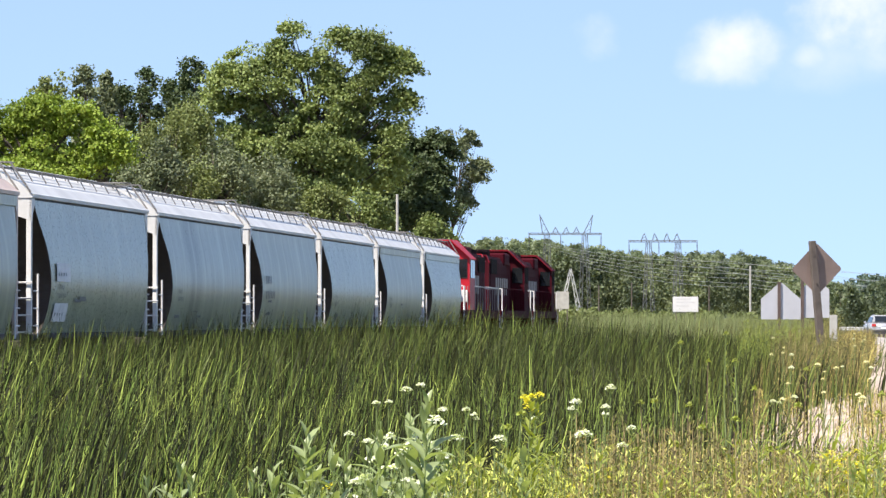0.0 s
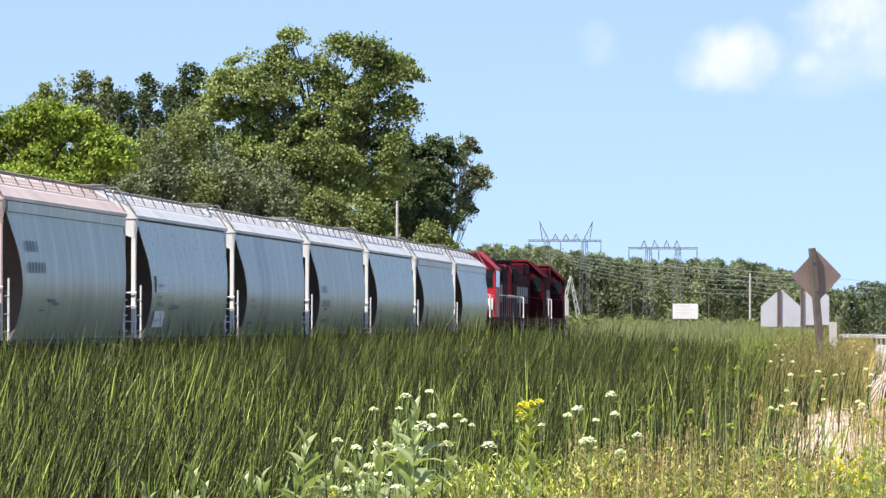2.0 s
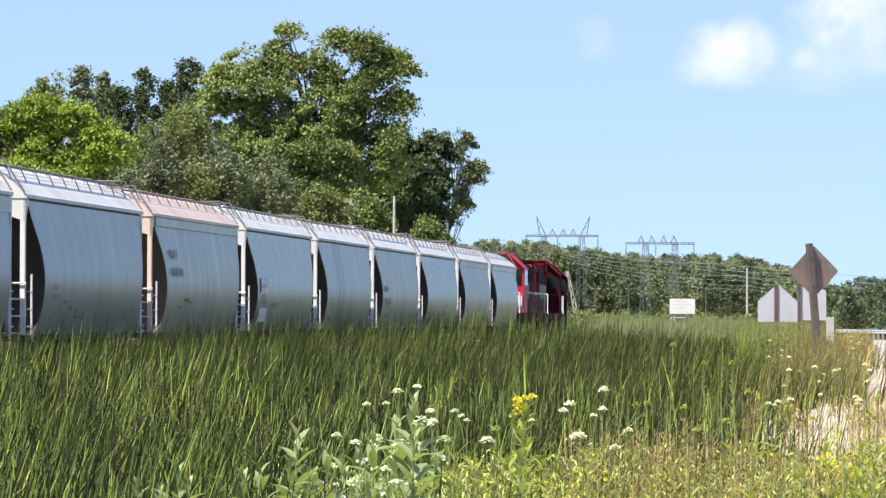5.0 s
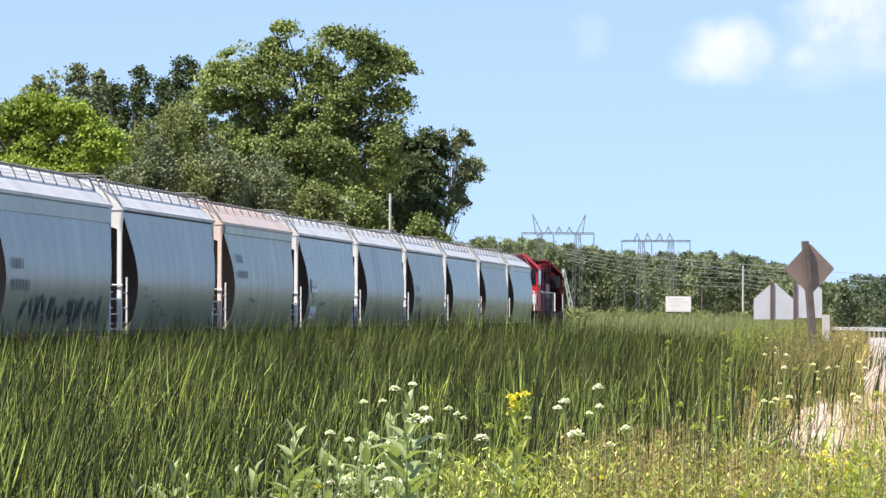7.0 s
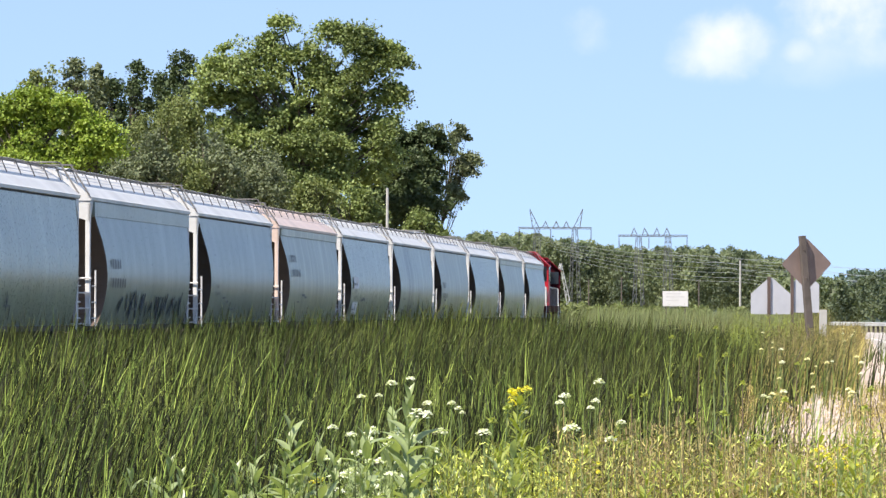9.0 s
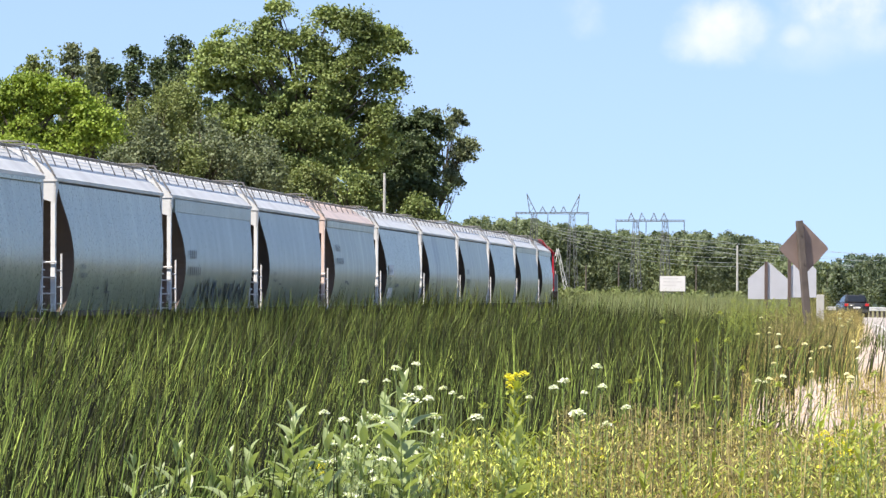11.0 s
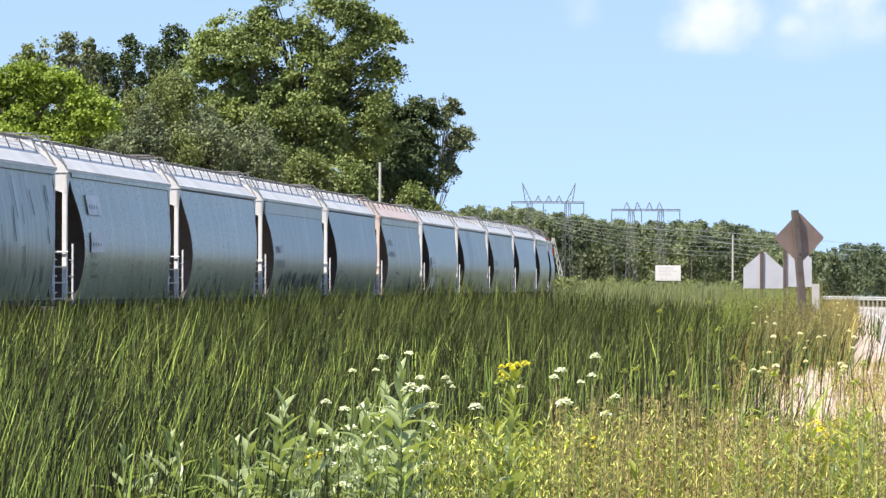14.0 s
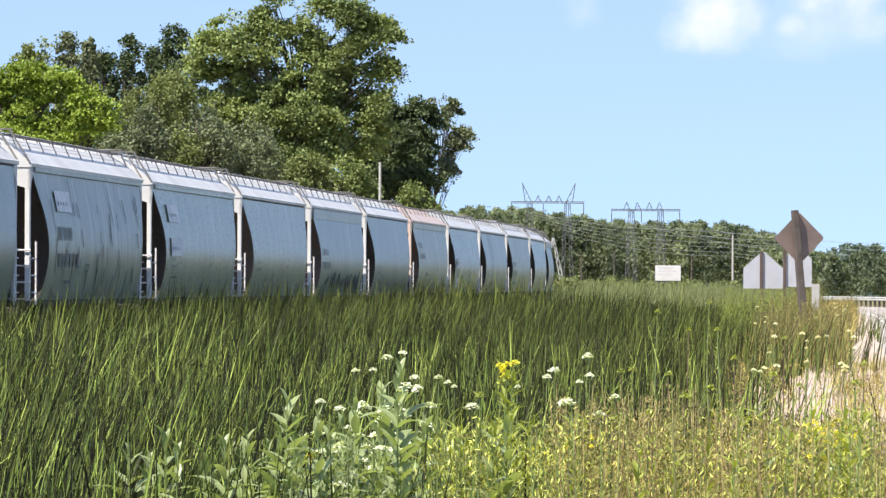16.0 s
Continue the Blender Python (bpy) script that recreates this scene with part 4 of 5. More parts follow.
# ---- cattails, in swaying tufts ----
def blades(places, heights, width, rng, lean=(0.0, 0.0), bend=0.35, seg=4):
    """Tapered, arching blades: seg quads each, facing at random."""
    n = len(places)
    ang = rng.uniform(0, 2 * np.pi, n)
    face = rng.normal(scale=0.7, size=n)
    wv = np.stack([np.cos(face), np.sin(face), np.zeros(n)], 1)
    amount = rng.uniform(0.05, 1, n) ** 1.5 * bend
    dirv = np.stack([np.cos(ang), np.sin(ang), np.zeros(n)], 1)
    ln = np.array((lean[0], lean[1], 0.0))
    w = width * rng.uniform(0.6, 1.3, n)
    out = np.zeros((n, seg + 1, 2, 3))
    for i in range(seg + 1):
        u = i / seg
        c = places + np.stack([np.zeros(n), np.zeros(n), heights * (u - 0.5 * amount * u ** 3.2)], 1) + dirv * (heights * amount * u ** 3.2)[:, None] + ln * (heights * u ** 2.4)[:, None]
        ww = (w * (1.0 - 0.92 * u ** 1.7))[:, None]
        out[:, i, 0], out[:, i, 1] = c - wv * ww * 0.5, c + wv * ww * 0.5
    v = out.reshape(-1, 3)
    base = np.arange(n)[:, None] * (seg + 1) * 2
    f = np.stack([np.stack([base[:, 0] + 2 * i, base[:, 0] + 2 * i + 1, base[:, 0] + 2 * i + 3, base[:, 0] + 2 * i + 2], 1) for i in range(seg)], 1).reshape(-1, 4)
    return v, f


def to_plane(s, d):
    return START.x + FWD.x * s + RIGHT.x * d, START.y + FWD.y * s + RIGHT.y * d


SWAYING = []


def cattail_tuft(s, d, size, n, height, width, mat, seed):
    rg = np.random.default_rng(seed)
    X, Y = to_plane(s, d)
    z = ground_at(d) - 0.05
    pl = np.stack([rg.normal(scale=size * 0.5, size=n), rg.normal(scale=size * 0.5, size=n), np.zeros(n)], 1)
    v, f = blades(pl, height * rg.uniform(0.80, 0.98, n), width, rg, lean=(rg.uniform(-0.03, 0.17), 0.0), bend=0.30)
    ob = big_mesh("cattail_tuft", v, f, mat)
    ob.location = (X, Y, z)
    tagged(ob, "dense tuft of long green cattail blades in the ditch", "cattails", "cattails in the ditch", kind="stuff")
    SWAYING.append((ob, rg.uniform(0, 6.28), rg.uniform(0.7, 1.3)))
    return ob


crng = random.Random(5)
tufts = 0
s = 8.5
while s < 215:
    step = 1.1 + s * 0.028
    d = 4.6
    while d < 15.2:
        X, Y = to_plane(s, d)
        if -Y * 0.097 - 3.4 < X < Y * 0.075 + 1.2:
            near = s < 55
            cattail_tuft(s + crng.uniform(-0.4, 0.4) * step, d + crng.uniform(-0.3, 0.3) * step, step, int(420 if s < 28 else 290 if near else 250), (1.95 if s < 60 else 2.12) + (0.34 if d < 9 and s > 45 else 0.0) + (0.18 if d < 9 and s > 150 else 0.0) + crng.uniform(-0.16, 0.10), 0.027 if s < 30 else 0.022 + s * 0.00014,
                         M["cattail" if s < 70 else "cattail_far"], 1000 + tufts)
            tufts += 1
        d += step * (0.75 if s < 60 else 0.9)
    s += step

# the same marsh goes on beside and behind the standpoint
stock = [o for o, _, _ in SWAYING if o.name.startswith("cattail_tuft")]
s = -24.0
while s < 150:
    d = 5.2
    while d < 14.8:
        X, Y = to_plane(s, d)
        if X < -Y * 0.097 - 3.6 or (Y < 7 and d < 14.8):
            o = new("cattail_tuft", crng.choice(stock[:12] if s < 40 else stock[40:60]).data)
            o.matrix_basis = pose(X + crng.uniform(-0.6, 0.6), Y + crng.uniform(-0.6, 0.6), ground_at(d) - 0.05, 0, 0, crng.uniform(0, 360))
            tagged(o, "dense tuft of long green cattail blades in the ditch", "cattails", "cattails in the ditch", kind="stuff")
        d += 2.6
    s += 2.9


# ---- verge: dry grass, herbs and flowers between ditch and road ----
def side_of(X, Y):
    return (X - START.x) * RIGHT.x + (Y - START.y) * RIGHT.y


def verge_patch(name, label, places, heights, width, mat, seed, bend=0.45, lean=(0.04, 0)):
    rg = np.random.default_rng(seed)
    pl = np.array(places)
    o = pl.mean(0)
    v, f = blades(pl - o, np.array(heights), width, rg, lean, bend, 3)
    ob = big_mesh(name, v, f, mat)
    ob.location = o
    return tagged(ob, label, "grass", "verge grasses", kind="stuff")


vr = random.Random(21)


def scatter(n, y0, y1, d0, d1):
    out = []
    while len(out) < n:
        s, d = y0 + (y1 - y0) * vr.random() ** 0.8, vr.uniform(d0, d1)
        X, Y, _ = along(s, d)
        if -Y * 0.1 < X < Y * 0.1 + 0.8:
            out.append((X, Y, ground_at(d) - 0.03))
    return out


def grass_run(name, label, n, y0, y1, d0, d1, h0, h1, width, mat, seed, bend=0.45, pieces=4):
    for i in range(pieces):
        ya, yb = y0 + (y1 - y0) * i / pieces, y0 + (y1 - y0) * (i + 1) / pieces
        p = scatter(n // pieces, ya, yb, d0, d1)
        ob = verge_patch(name, label, p, [vr.uniform(h0, h1) for _ in p], width, M[mat], seed + i, bend)
        SWAYING.append((ob, vr.uniform(0, 6), 0.12))


grass_run("dry_grass", "tall sun-dried yellow-brown grass on the verge", 22000, 100, 215, 14.9, 18.2, 0.7, 1.3, 0.022, "dry_grass", 300, 0.5)
grass_run("dry_grass", "green-brown grass mixed into the tall verge", 4500, 100, 215, 14.2, 17.0, 0.7, 1.25, 0.017, "olive_grass", 310, 0.45)
grass_run("dry_grass", "dry grass fringe at the edge of the road", 1500, 40, 100, 17.9, 18.9, 0.15, 0.45, 0.010, "dry_grass", 390, 0.6)
grass_run("verge_grass", "short sparse grass on the sandy shoulder", 1100, 46, 100, 16.3, 18.1, 0.10, 0.32, 0.010, "dry_grass", 320, 0.8)
grass_run("verge_grass", "mixed green grass along the edge of the ditch", 2600, 40, 104, 14.4, 16.4, 0.5, 1.05, 0.013, "olive_grass", 330, 0.6)
grass_run("dry_grass", "brown and yellow grass at the near edge of the verge", 13000, 19, 30, 16.0, 18.8, 0.45, 1.0, 0.0066, "dry_grass", 340, 0.7)
grass_run("verge_grass", "fine olive grass at the near edge of the verge", 6000, 19, 32, 15.0, 18.4, 0.5, 1.0, 0.008, "olive_grass", 350, 0.7)
grass_run("dry_grass", "tall dry grass beside the bend of the road", 7000, 225, 330, 9.0, 16.6, 1.7, 2.5, 0.032, "olive_grass", 380, 0.35)
grass_run("seed_grass", "pale seeding grass on the far bank of the marsh", 11000, 225, 320, 3.6, 15.0, 1.9, 2.95, 0.030, "pale_grass", 360, 0.4)
grass_run("seed_grass", "green grass at the foot of the distant brush", 6000, 215, 400, 8, 18.5, 0.6, 1.5, 0.035, "olive_grass", 370, 0.4)


def lance_leaf(length, width, droop, mat, name="leaf"):
    verts, faces = [], []
    k = 5
    for i in range(k + 1):
        u = i / k
        w = width * math.sin(math.pi * (0.08 + 0.92 * u)) ** 0.8 if i < k else 0.002
        z = length * (0.28 * u - droop * u * u)
        for sgn, dz in ((-1, 0.16), (0, 0), (1, 0.16)):
            verts.append((length * u, sgn * w * 0.5, z + dz * w))
    for i in range(k):
        for j in range(2):
            a = i * 3 + j
            faces.append((a, a + 1, a + 4, a + 3))
    me = bpy.data.meshes.new(name)
    me.from_pydata(verts, [], faces)
    me.materials.append(mat)
    me.shade_smooth()
    return me


BIG_LEAF = [lance_leaf(0.20, 0.062, 0.30, M["herb"]), lance_leaf(0.16, 0.052, 0.12, M["herb"]), lance_leaf(0.23, 0.068, 0.55, M["herb"])]
SLIM_LEAF = [lance_leaf(0.11, 0.020, 0.3, M["lime_herb"]), lance_leaf(0.09, 0.017, 0.1, M["lime_herb"])]


def stalk(bm, a, b, r, rng, bend=0.04):
    a, b = Vector(a), Vector(b)
    p = a
    for i in range(1, 4):
        q = a.lerp(b, i / 3) + (Vector((rng.uniform(-bend, bend), rng.uniform(-bend, bend), 0)) if i < 3 else Vector())
        rod(bm, p, q, r * (1 - 0.2 * (i - 1)), r * (1 - 0.2 * i), 5)
        p = q
    return p


def floret_disc(centre, radius, n, size, rng, dome=0.7):
    """A flower head of many small petals on a shallow dome."""
    verts, faces = [], []
    for i in range(n):
        r = radius * math.sqrt((i + 0.5) / n)
        a = i * 2.39996
        c = Vector(centre) + Vector((r * math.cos(a), r * math.sin(a), dome * (radius - r * r / radius) + rng.uniform(-0.1, 0.1) * radius))
        t = Vector((rng.uniform(-1, 1), rng.uniform(-1, 1), rng.uniform(-0.4, 0.4) + 0.01)).normalized() * size
        u = Vector((-t.y, t.x, rng.uniform(-0.8, 0.8) * size)).normalized() * size
        k = len(verts)
        verts += [tuple(c - t), tuple(c - u), tuple(c + t), tuple(c + u)]
        faces.append((k, k + 1, k + 2, k + 3))
    return verts, faces


def rooted(name, label, category, group, x, y, depth):
    X, Z = px(x, y, depth)
    d = side_of(X, depth)
    root = tagged(new(name), label, category, group)
    g = ground_at(d) - 0.02
    root.location = (X, depth, g)
    SWAYING.append((root, X * 9 + depth, 0.5))
    return root, Z - g


def herb(x, y, depth, rng, flowers=True):
    """A leafy white-flowered herb: stalk, opposite lance leaves, flat clusters of small white flowers."""
    root, h = rooted("flowering_herb", "leafy green herb with small white flower clusters on the verge" if flowers else "tall leafy green herb with broad pointed leaves", "plant", "white-flowered herbs", x, y, depth)
    bm = bmesh.new()
    stalk(bm, (0, 0, 0), (0, 0, h), 0.008, rng, 0.02)
    part("stem", bm, M["stem"], root)
    z = h - (0.10 if flowers else 0.0)
    a = rng.uniform(0, 6)
    n = 0
    while z > max(0.1, h - 0.85):
        for k in (0, 1):
            me = BIG_LEAF[rng.randrange(3)]
            o = new("leaf", me)
            o.parent = root
            s = rng.uniform(0.7, 1.15) * min(1, 0.45 + n * 0.14)
            o.matrix_basis = Matrix.Translation((0, 0, z)) @ Euler((0, -radians(rng.uniform(10, 60) if n > 1 else 65), a + math.pi * k + rng.uniform(-0.3, 0.3))).to_matrix().to_4x4() @ Matrix.Diagonal((s, s, s, 1))
        a += 1.57
        z -= rng.uniform(0.05, 0.085)
        n += 1
    if flowers:
        for i in range(rng.randint(2, 5)):
            c = (rng.uniform(-0.17, 0.17), rng.uniform(-0.1, 0.1), h - rng.uniform(0.0, 0.30))
            v, f = floret_disc(c, rng.uniform(0.014, 0.046), 22, rng.uniform(0.009, 0.016), rng, rng.uniform(0.3, 1.1))
            mesh_object("flower_head", v, f, M["white_petal"], root)
            bm = bmesh.new()
            rod(bm, (0, 0, c[2] - 0.16), c, 0.004, 0.002, 4)
            part("flower_stalk", bm, M["stem"], root)
    return root


def umbel(x, y, depth, rng, radius=0.035, mat="white_petal"):
    """A lace-flowered umbel on a thin stalk."""
    root, h = rooted("lace_flower", "thin-stemmed wild flower with a flat white lacy head" if mat == "white_petal" else "thin-stemmed wild flower with a cream lacy head", "flower", "lace flowers on the verge", x, y, depth)
    bm = bmesh.new()
    stalk(bm, (rng.uniform(-0.06, 0.06), 0, 0), (0, 0, h - 0.01), 0.004 + depth * 0.00006, rng, 0.03)
    part("stem", bm, M["stem"], root)
    v, f = floret_disc((0, 0, h), radius, 34, radius * 0.26, rng)
    mesh_object("flower_head", v, f, M[mat], root)
    bm = bmesh.new()
    for i in range(7):
        a = i * 0.9
        rod(bm, (0, 0, h - radius * 1.1), (0.75 * radius * math.cos(a), 0.75 * radius * math.sin(a), h), 0.002, 0.0015, 3)
    part("umbel_ray", bm, M["stem"], root)
    return root


def goldenrod(x, y, depth, rng, bloom=True, spread=0.5):
    root, h = rooted("goldenrod", "goldenrod with bright yellow plumes and narrow leaves" if bloom else "bushy yellow-green goldenrod not yet in flower", "plant", "goldenrods", x, y, depth)
    bm = bmesh.new()
    stalk(bm, (0, 0, 0), (0, 0, h), 0.007, rng, 0.03)
    part("stem", bm, M["stem"], root)
    z, a = h - 0.03, 0.0
    while z > max(0.1, h - 0.62):
        o = new("leaf", SLIM_LEAF[rng.randrange(2)])
        o.parent = root
        s = rng.uniform(0.7, 1.2)
        o.matrix_basis = Matrix.Translation((0, 0, z)) @ Euler((0, -radians(rng.uniform(5, 50)), a)).to_matrix().to_4x4() @ Matrix.Diagonal((s, s, s, 1))
        a += 2.4
        z -= rng.uniform(0.014, 0.026)
    if bloom:
        for i in range(rng.randint(4, 6)):
            c = Vector((rng.uniform(-0.05, 0.05), rng.uniform(-0.04, 0.04), h + rng.uniform(-0.06, 0.04)))
            v, f = floret_disc(c, rng.uniform(0.013, 0.024), 20, 0.007, rng, 0.9)
            mesh_object("flower_plume", v, f, M["yellow_petal"], root)
    return root


def tall_stalk(x, y, depth, rng, dry=True):
    root, h = rooted("weed_stalk", "tall thin weed stalk with small buds above the verge", "plant", "tall weed stalks", x, y, depth)
    bm = bmesh.new()
    stalk(bm, (rng.uniform(-0.05, 0.05), 0, 0), (0, 0, h), 0.006 + depth * 0.00008, rng, 0.03)
    part("stem", bm, M["brown_stem" if dry else "stem"], root)
    for i in range(14):
        o = new("leaf", SLIM_LEAF[rng.randrange(2)])
        o.parent = root
        z = h - 0.04 * i - rng.uniform(0, 0.03)
        s = rng.uniform(0.35, 0.75)
        o.matrix_basis = Matrix.Translation((0, 0, z)) @ Euler((0, -radians(rng.uniform(20, 70)), rng.uniform(0, 6.28))).to_matrix().to_4x4() @ Matrix.Diagonal((s, s, s, 1))
    v, f = floret_disc((0, 0, h), 0.022, 14, 0.012, rng, 1.2)
    mesh_object("bud", v, f, M["lime_herb"], root)["kind"] = "stuff"
    return root


fr = random.Random(77)
for x, y in ((700, 720), (660, 745), (735, 735), (640, 780), (770, 770), (690, 770), (610, 800), (720, 800), (800, 800), (665, 815), (750, 830), (780, 850), (620, 840), (700, 850)):
    herb(x + fr.uniform(-8, 8), y, fr.uniform(21.5, 24.5), fr)
for x, y in ((530, 775), (585, 805), (520, 830), (560, 850), (655, 860), (545, 815), (840, 840), (500, 862), (735, 720), (430, 852), (395, 872), (340, 862), (290, 878), (250, 866), (465, 840), (320, 842), (1500, 852), (1442, 866), (1545, 842), (1385, 872), (900, 850), (925, 822)):
    herb(x, y, fr.uniform(20.5, 22.5), fr, False)
for x, y, r in ((710, 692, 0.03), (742, 683, 0.024), (765, 727, 0.03), (688, 713, 0.022), (866, 780, 0.042), (1012, 713, 0.032), (1072, 688, 0.028), (1072, 722, 0.024), (1030, 772, 0.042), (1092, 790, 0.03),
                (808, 727, 0.026), (822, 735, 0.022), (832, 742, 0.02), (1000, 725, 0.028), (655, 715, 0.024), (598, 770, 0.028), (632, 783, 0.03), (672, 780, 0.034), (790, 778, 0.042), (770, 745, 0.03),
                (945, 742, 0.022), (1118, 760, 0.03), (1056, 733, 0.022)):
    umbel(x, y, fr.uniform(23, 27), fr, r)
for i in range(30):
    x, y = fr.uniform(1360, 1550), 590 + 130 * fr.random() ** 1.3
    dep = 8560 * 1.05 / (y - 560 + 45)
    umbel(x, y, max(48, min(100, dep)), fr, fr.uniform(0.02, 0.045), "white_petal" if fr.random() < 0.25 else "cream_petal")
for x, y in ((928, 702), (935, 712), (565, 868), (1052, 842), (1062, 846), (1500, 822), (1520, 800), (1475, 815), (1540, 835), (1480, 850), (1510, 852), (985, 868)):
    goldenrod(x, y, fr.uniform(21, 24), fr)
for i in range(70):
    x = fr.choice((fr.uniform(810, 1010), fr.uniform(1000, 1568), fr.uniform(1300, 1568)))
    goldenrod(x, fr.uniform(770, 850) if x < 1010 else fr.uniform(765, 860), fr.uniform(20, 25), fr, False)
for x, y, dep, dry in ((1195, 608, 40, False), (1285, 592, 40, False), (1250, 640, 42, True), (1150, 712, 32, False), (1130, 715, 32, True), (1215, 720, 30, True), (1330, 690, 34, True), (1300, 640, 36, False),
                       (1420, 655, 38, True), (1400, 720, 28, True), (1445, 740, 28, True), (1545, 735, 26, False), (1240, 760, 24, True), (1290, 745, 25, True), (1180, 790, 23, True), (1120, 800, 23, True),
                       (1360, 800, 23, True), (1560, 700, 30, True), (915, 735, 25, False), (880, 760, 24, False)):
    tall_stalk(x, y, dep, fr, dry)


# bushy weeds: many small leaves on thin stems, as on an uncut bank
def thicket(label, n_plants, x0, x1, y0, y1, dep0, dep1, leaf, mat, seed, per=150):
    rg = np.random.default_rng(seed)
    pts, stems = [], bmesh.new()
    o = Vector((*[px((x0 + x1) / 2, 0, (dep0 + dep1) / 2)[0], (dep0 + dep1) / 2], 0))
    for _ in range(n_plants):
        dep = rg.uniform(dep0, dep1)
        X, Z = px(rg.uniform(x0, x1), rg.uniform(y0, y1), dep)
        g = ground_at(side_of(X, dep))
        lean = rg.normal(scale=0.06, size=2)
        hgt = max(0.15, Z - g)
        u = rg.uniform(0.0, 1.0, per) ** 0.7
        wide = 0.085 * (1.15 - u) + 0.012
        pts.append(np.stack([X - o.x + lean[0] * u + rg.normal(size=per) * wide, dep - o.y + lean[1] * u + rg.normal(size=per) * wide, g + hgt * u], 1))
        rod(stems, (X - o.x, dep - o.y, g), (X - o.x + lean[0], dep - o.y + lean[1], g + hgt), 0.004, 0.002, 3, False)
    v, f = leaf_quads(np.concatenate(pts), leaf, rg, 0.11, 0.2, 2.2)
    ob = tagged(big_mesh("weed_thicket", v, f, M[mat]), label, "weeds", "weeds on the verge", kind="stuff")
    ob.location = o
    st = part("stem", stems, M["stem" if "green" in label or "herb" in mat else "straw_stem"], ob)
    st["kind"] = "stuff"
    SWAYING.append((ob, rg.uniform(0, 6), 0.2))


for i, (x0, x1) in enumerate(((1000, 1180), (1150, 1330), (1300, 1450), (1420, 1600))):
    thicket("brown seeding weeds thick on the verge", 62, x0, x1, 755 if x0 < 1300 else 785, 860, 20, 27, 0.024, "dry_grass", 500 + i)
    thicket("yellow-green bushy weeds on the verge", 30, x0, x1, 770, 880, 19.5, 25, 0.028, "lime_weed", 520 + i)
    thicket("olive weeds with small leaves on the verge", 40, x0, x1, 780 if x0 > 1200 else 730, 850, 22, 28, 0.028, "olive_grass", 540 + i)
thicket("yellow-green bushy weeds beside the white-flowered herbs", 70, 800, 1020, 790, 860, 19.5, 23.5, 0.030, "lime_weed", 560)
thicket("low green weeds under the white-flowered herbs", 34, 480, 840, 820, 885, 20, 24, 0.040, "herb", 570)
thicket("bright green weeds around the feet of the signs", 90, 1300, 1440, 562, 592, 112, 132, 0.05, "lime_herb", 590)
thicket("dry brown weeds around the leaning sign post", 120, 1390, 1535, 580, 625, 92, 112, 0.045, "olive_grass", 600)
thicket("olive weeds around the leaning sign post", 60, 1370, 1500, 580, 615, 96, 114, 0.06, "olive_grass", 610)
thicket("dry flowering weeds on the sandy shoulder", 30, 1300, 1600, 690, 740, 50, 80, 0.045, "dry_grass", 580)


# ---- signs, guardrail, board, poles ----
M.update({
    "sign_back": material("weathered_sign_back", (0.19, 0.142, 0.122), 0.55, 0.2, vary=0.15, scale=2, fine=25),
    "post_wood": material("grey_weathered_post_wood", (0.095, 0.078, 0.068), 0.9, vary=0.3, scale=3, fine=30, bump=0.5),
    "bare_metal": material("pale_aluminium_sign_back", (0.42, 0.43, 0.46), 0.45, 0.1, vary=0.08, scale=2),
    "post_brown": material("rusty_sign_post", (0.10, 0.07, 0.06), 0.7, 0.3, vary=0.2),
    "galvanised": material("galvanised_guardrail", (0.55, 0.55, 0.53), 0.5, 0.35, vary=0.15, scale=1),
    "board_white": material("white_board_paint", (0.60, 0.59, 0.58), 0.7, vary=0.06, scale=1),
    "faint_print": material("faint_grey_print", (0.53, 0.52, 0.515), 0.7, vary=0.1),
    "pylon": material("grey_pylon_steel", (0.085, 0.092, 0.095), 0.8, 0.0, vary=0.1),
    "wire": material("power_line_wire", (0.36, 0.38, 0.37), 0.5, 0.5, vary=0.05, bump=0),
    "pole_pale": material("pale_pole_paint", (0.36, 0.355, 0.33), 0.7, vary=0.15),
})
D = 118.0
sx, _ = px(1444, 475, D)
root = tagged(new("road_sign"), "brown back of a diamond road sign on a leaning wooden post", "road sign")
root.matrix_basis = pose(px(1460, 600, D)[0], D, ground_at(side_of(sx, D)) - 0.05, 0, -5.0, 13)
H = px(0, 428, D)[1] - 0.03 - ground_at(side_of(sx, D)) + 0.12
bm = bmesh.new()
prism(bm, [(-0.085, 0), (0.085, 0), (0.085, H * 0.5), (0.075, H), (-0.075, H), (-0.085, H * 0.5)], "y", -0.075, 0.085)
bmesh.ops.bevel(bm, geom=bm.edges[:], offset=0.01, segments=1, affect="EDGES")
part("post", bm, M["post_wood"], root, "grey weathered wooden post")
bm = bmesh.new()
q = 0.645
cz = H - 0.05 - q
r = 0.05
prism(bm, [(-r, q - r), (0, q - r * 0.45), (r, q - r), (q - r, r), (q - r * 0.45, 0), (q - r, -r), (r, -q + r), (0, -q + r * 0.45), (-r, -q + r), (-q + r, -r), (-q + r * 0.45, 0), (-q + r, r)], "y", 0.088, 0.096)
panel = part("panel", bm, M["sign_back"], root, "brown-grey back of a diamond panel")
panel.matrix_basis = pose(0.085, 0, cz, 0, 4.0, 0)
for dz in (0.35, -0.35):
    bm = bmesh.new()
    rod(bm, (0, -0.10, cz + dz), (0, 0.1, cz + dz), 0.02, seg=6)
    part("bolt", bm, M["post_wood"], root)


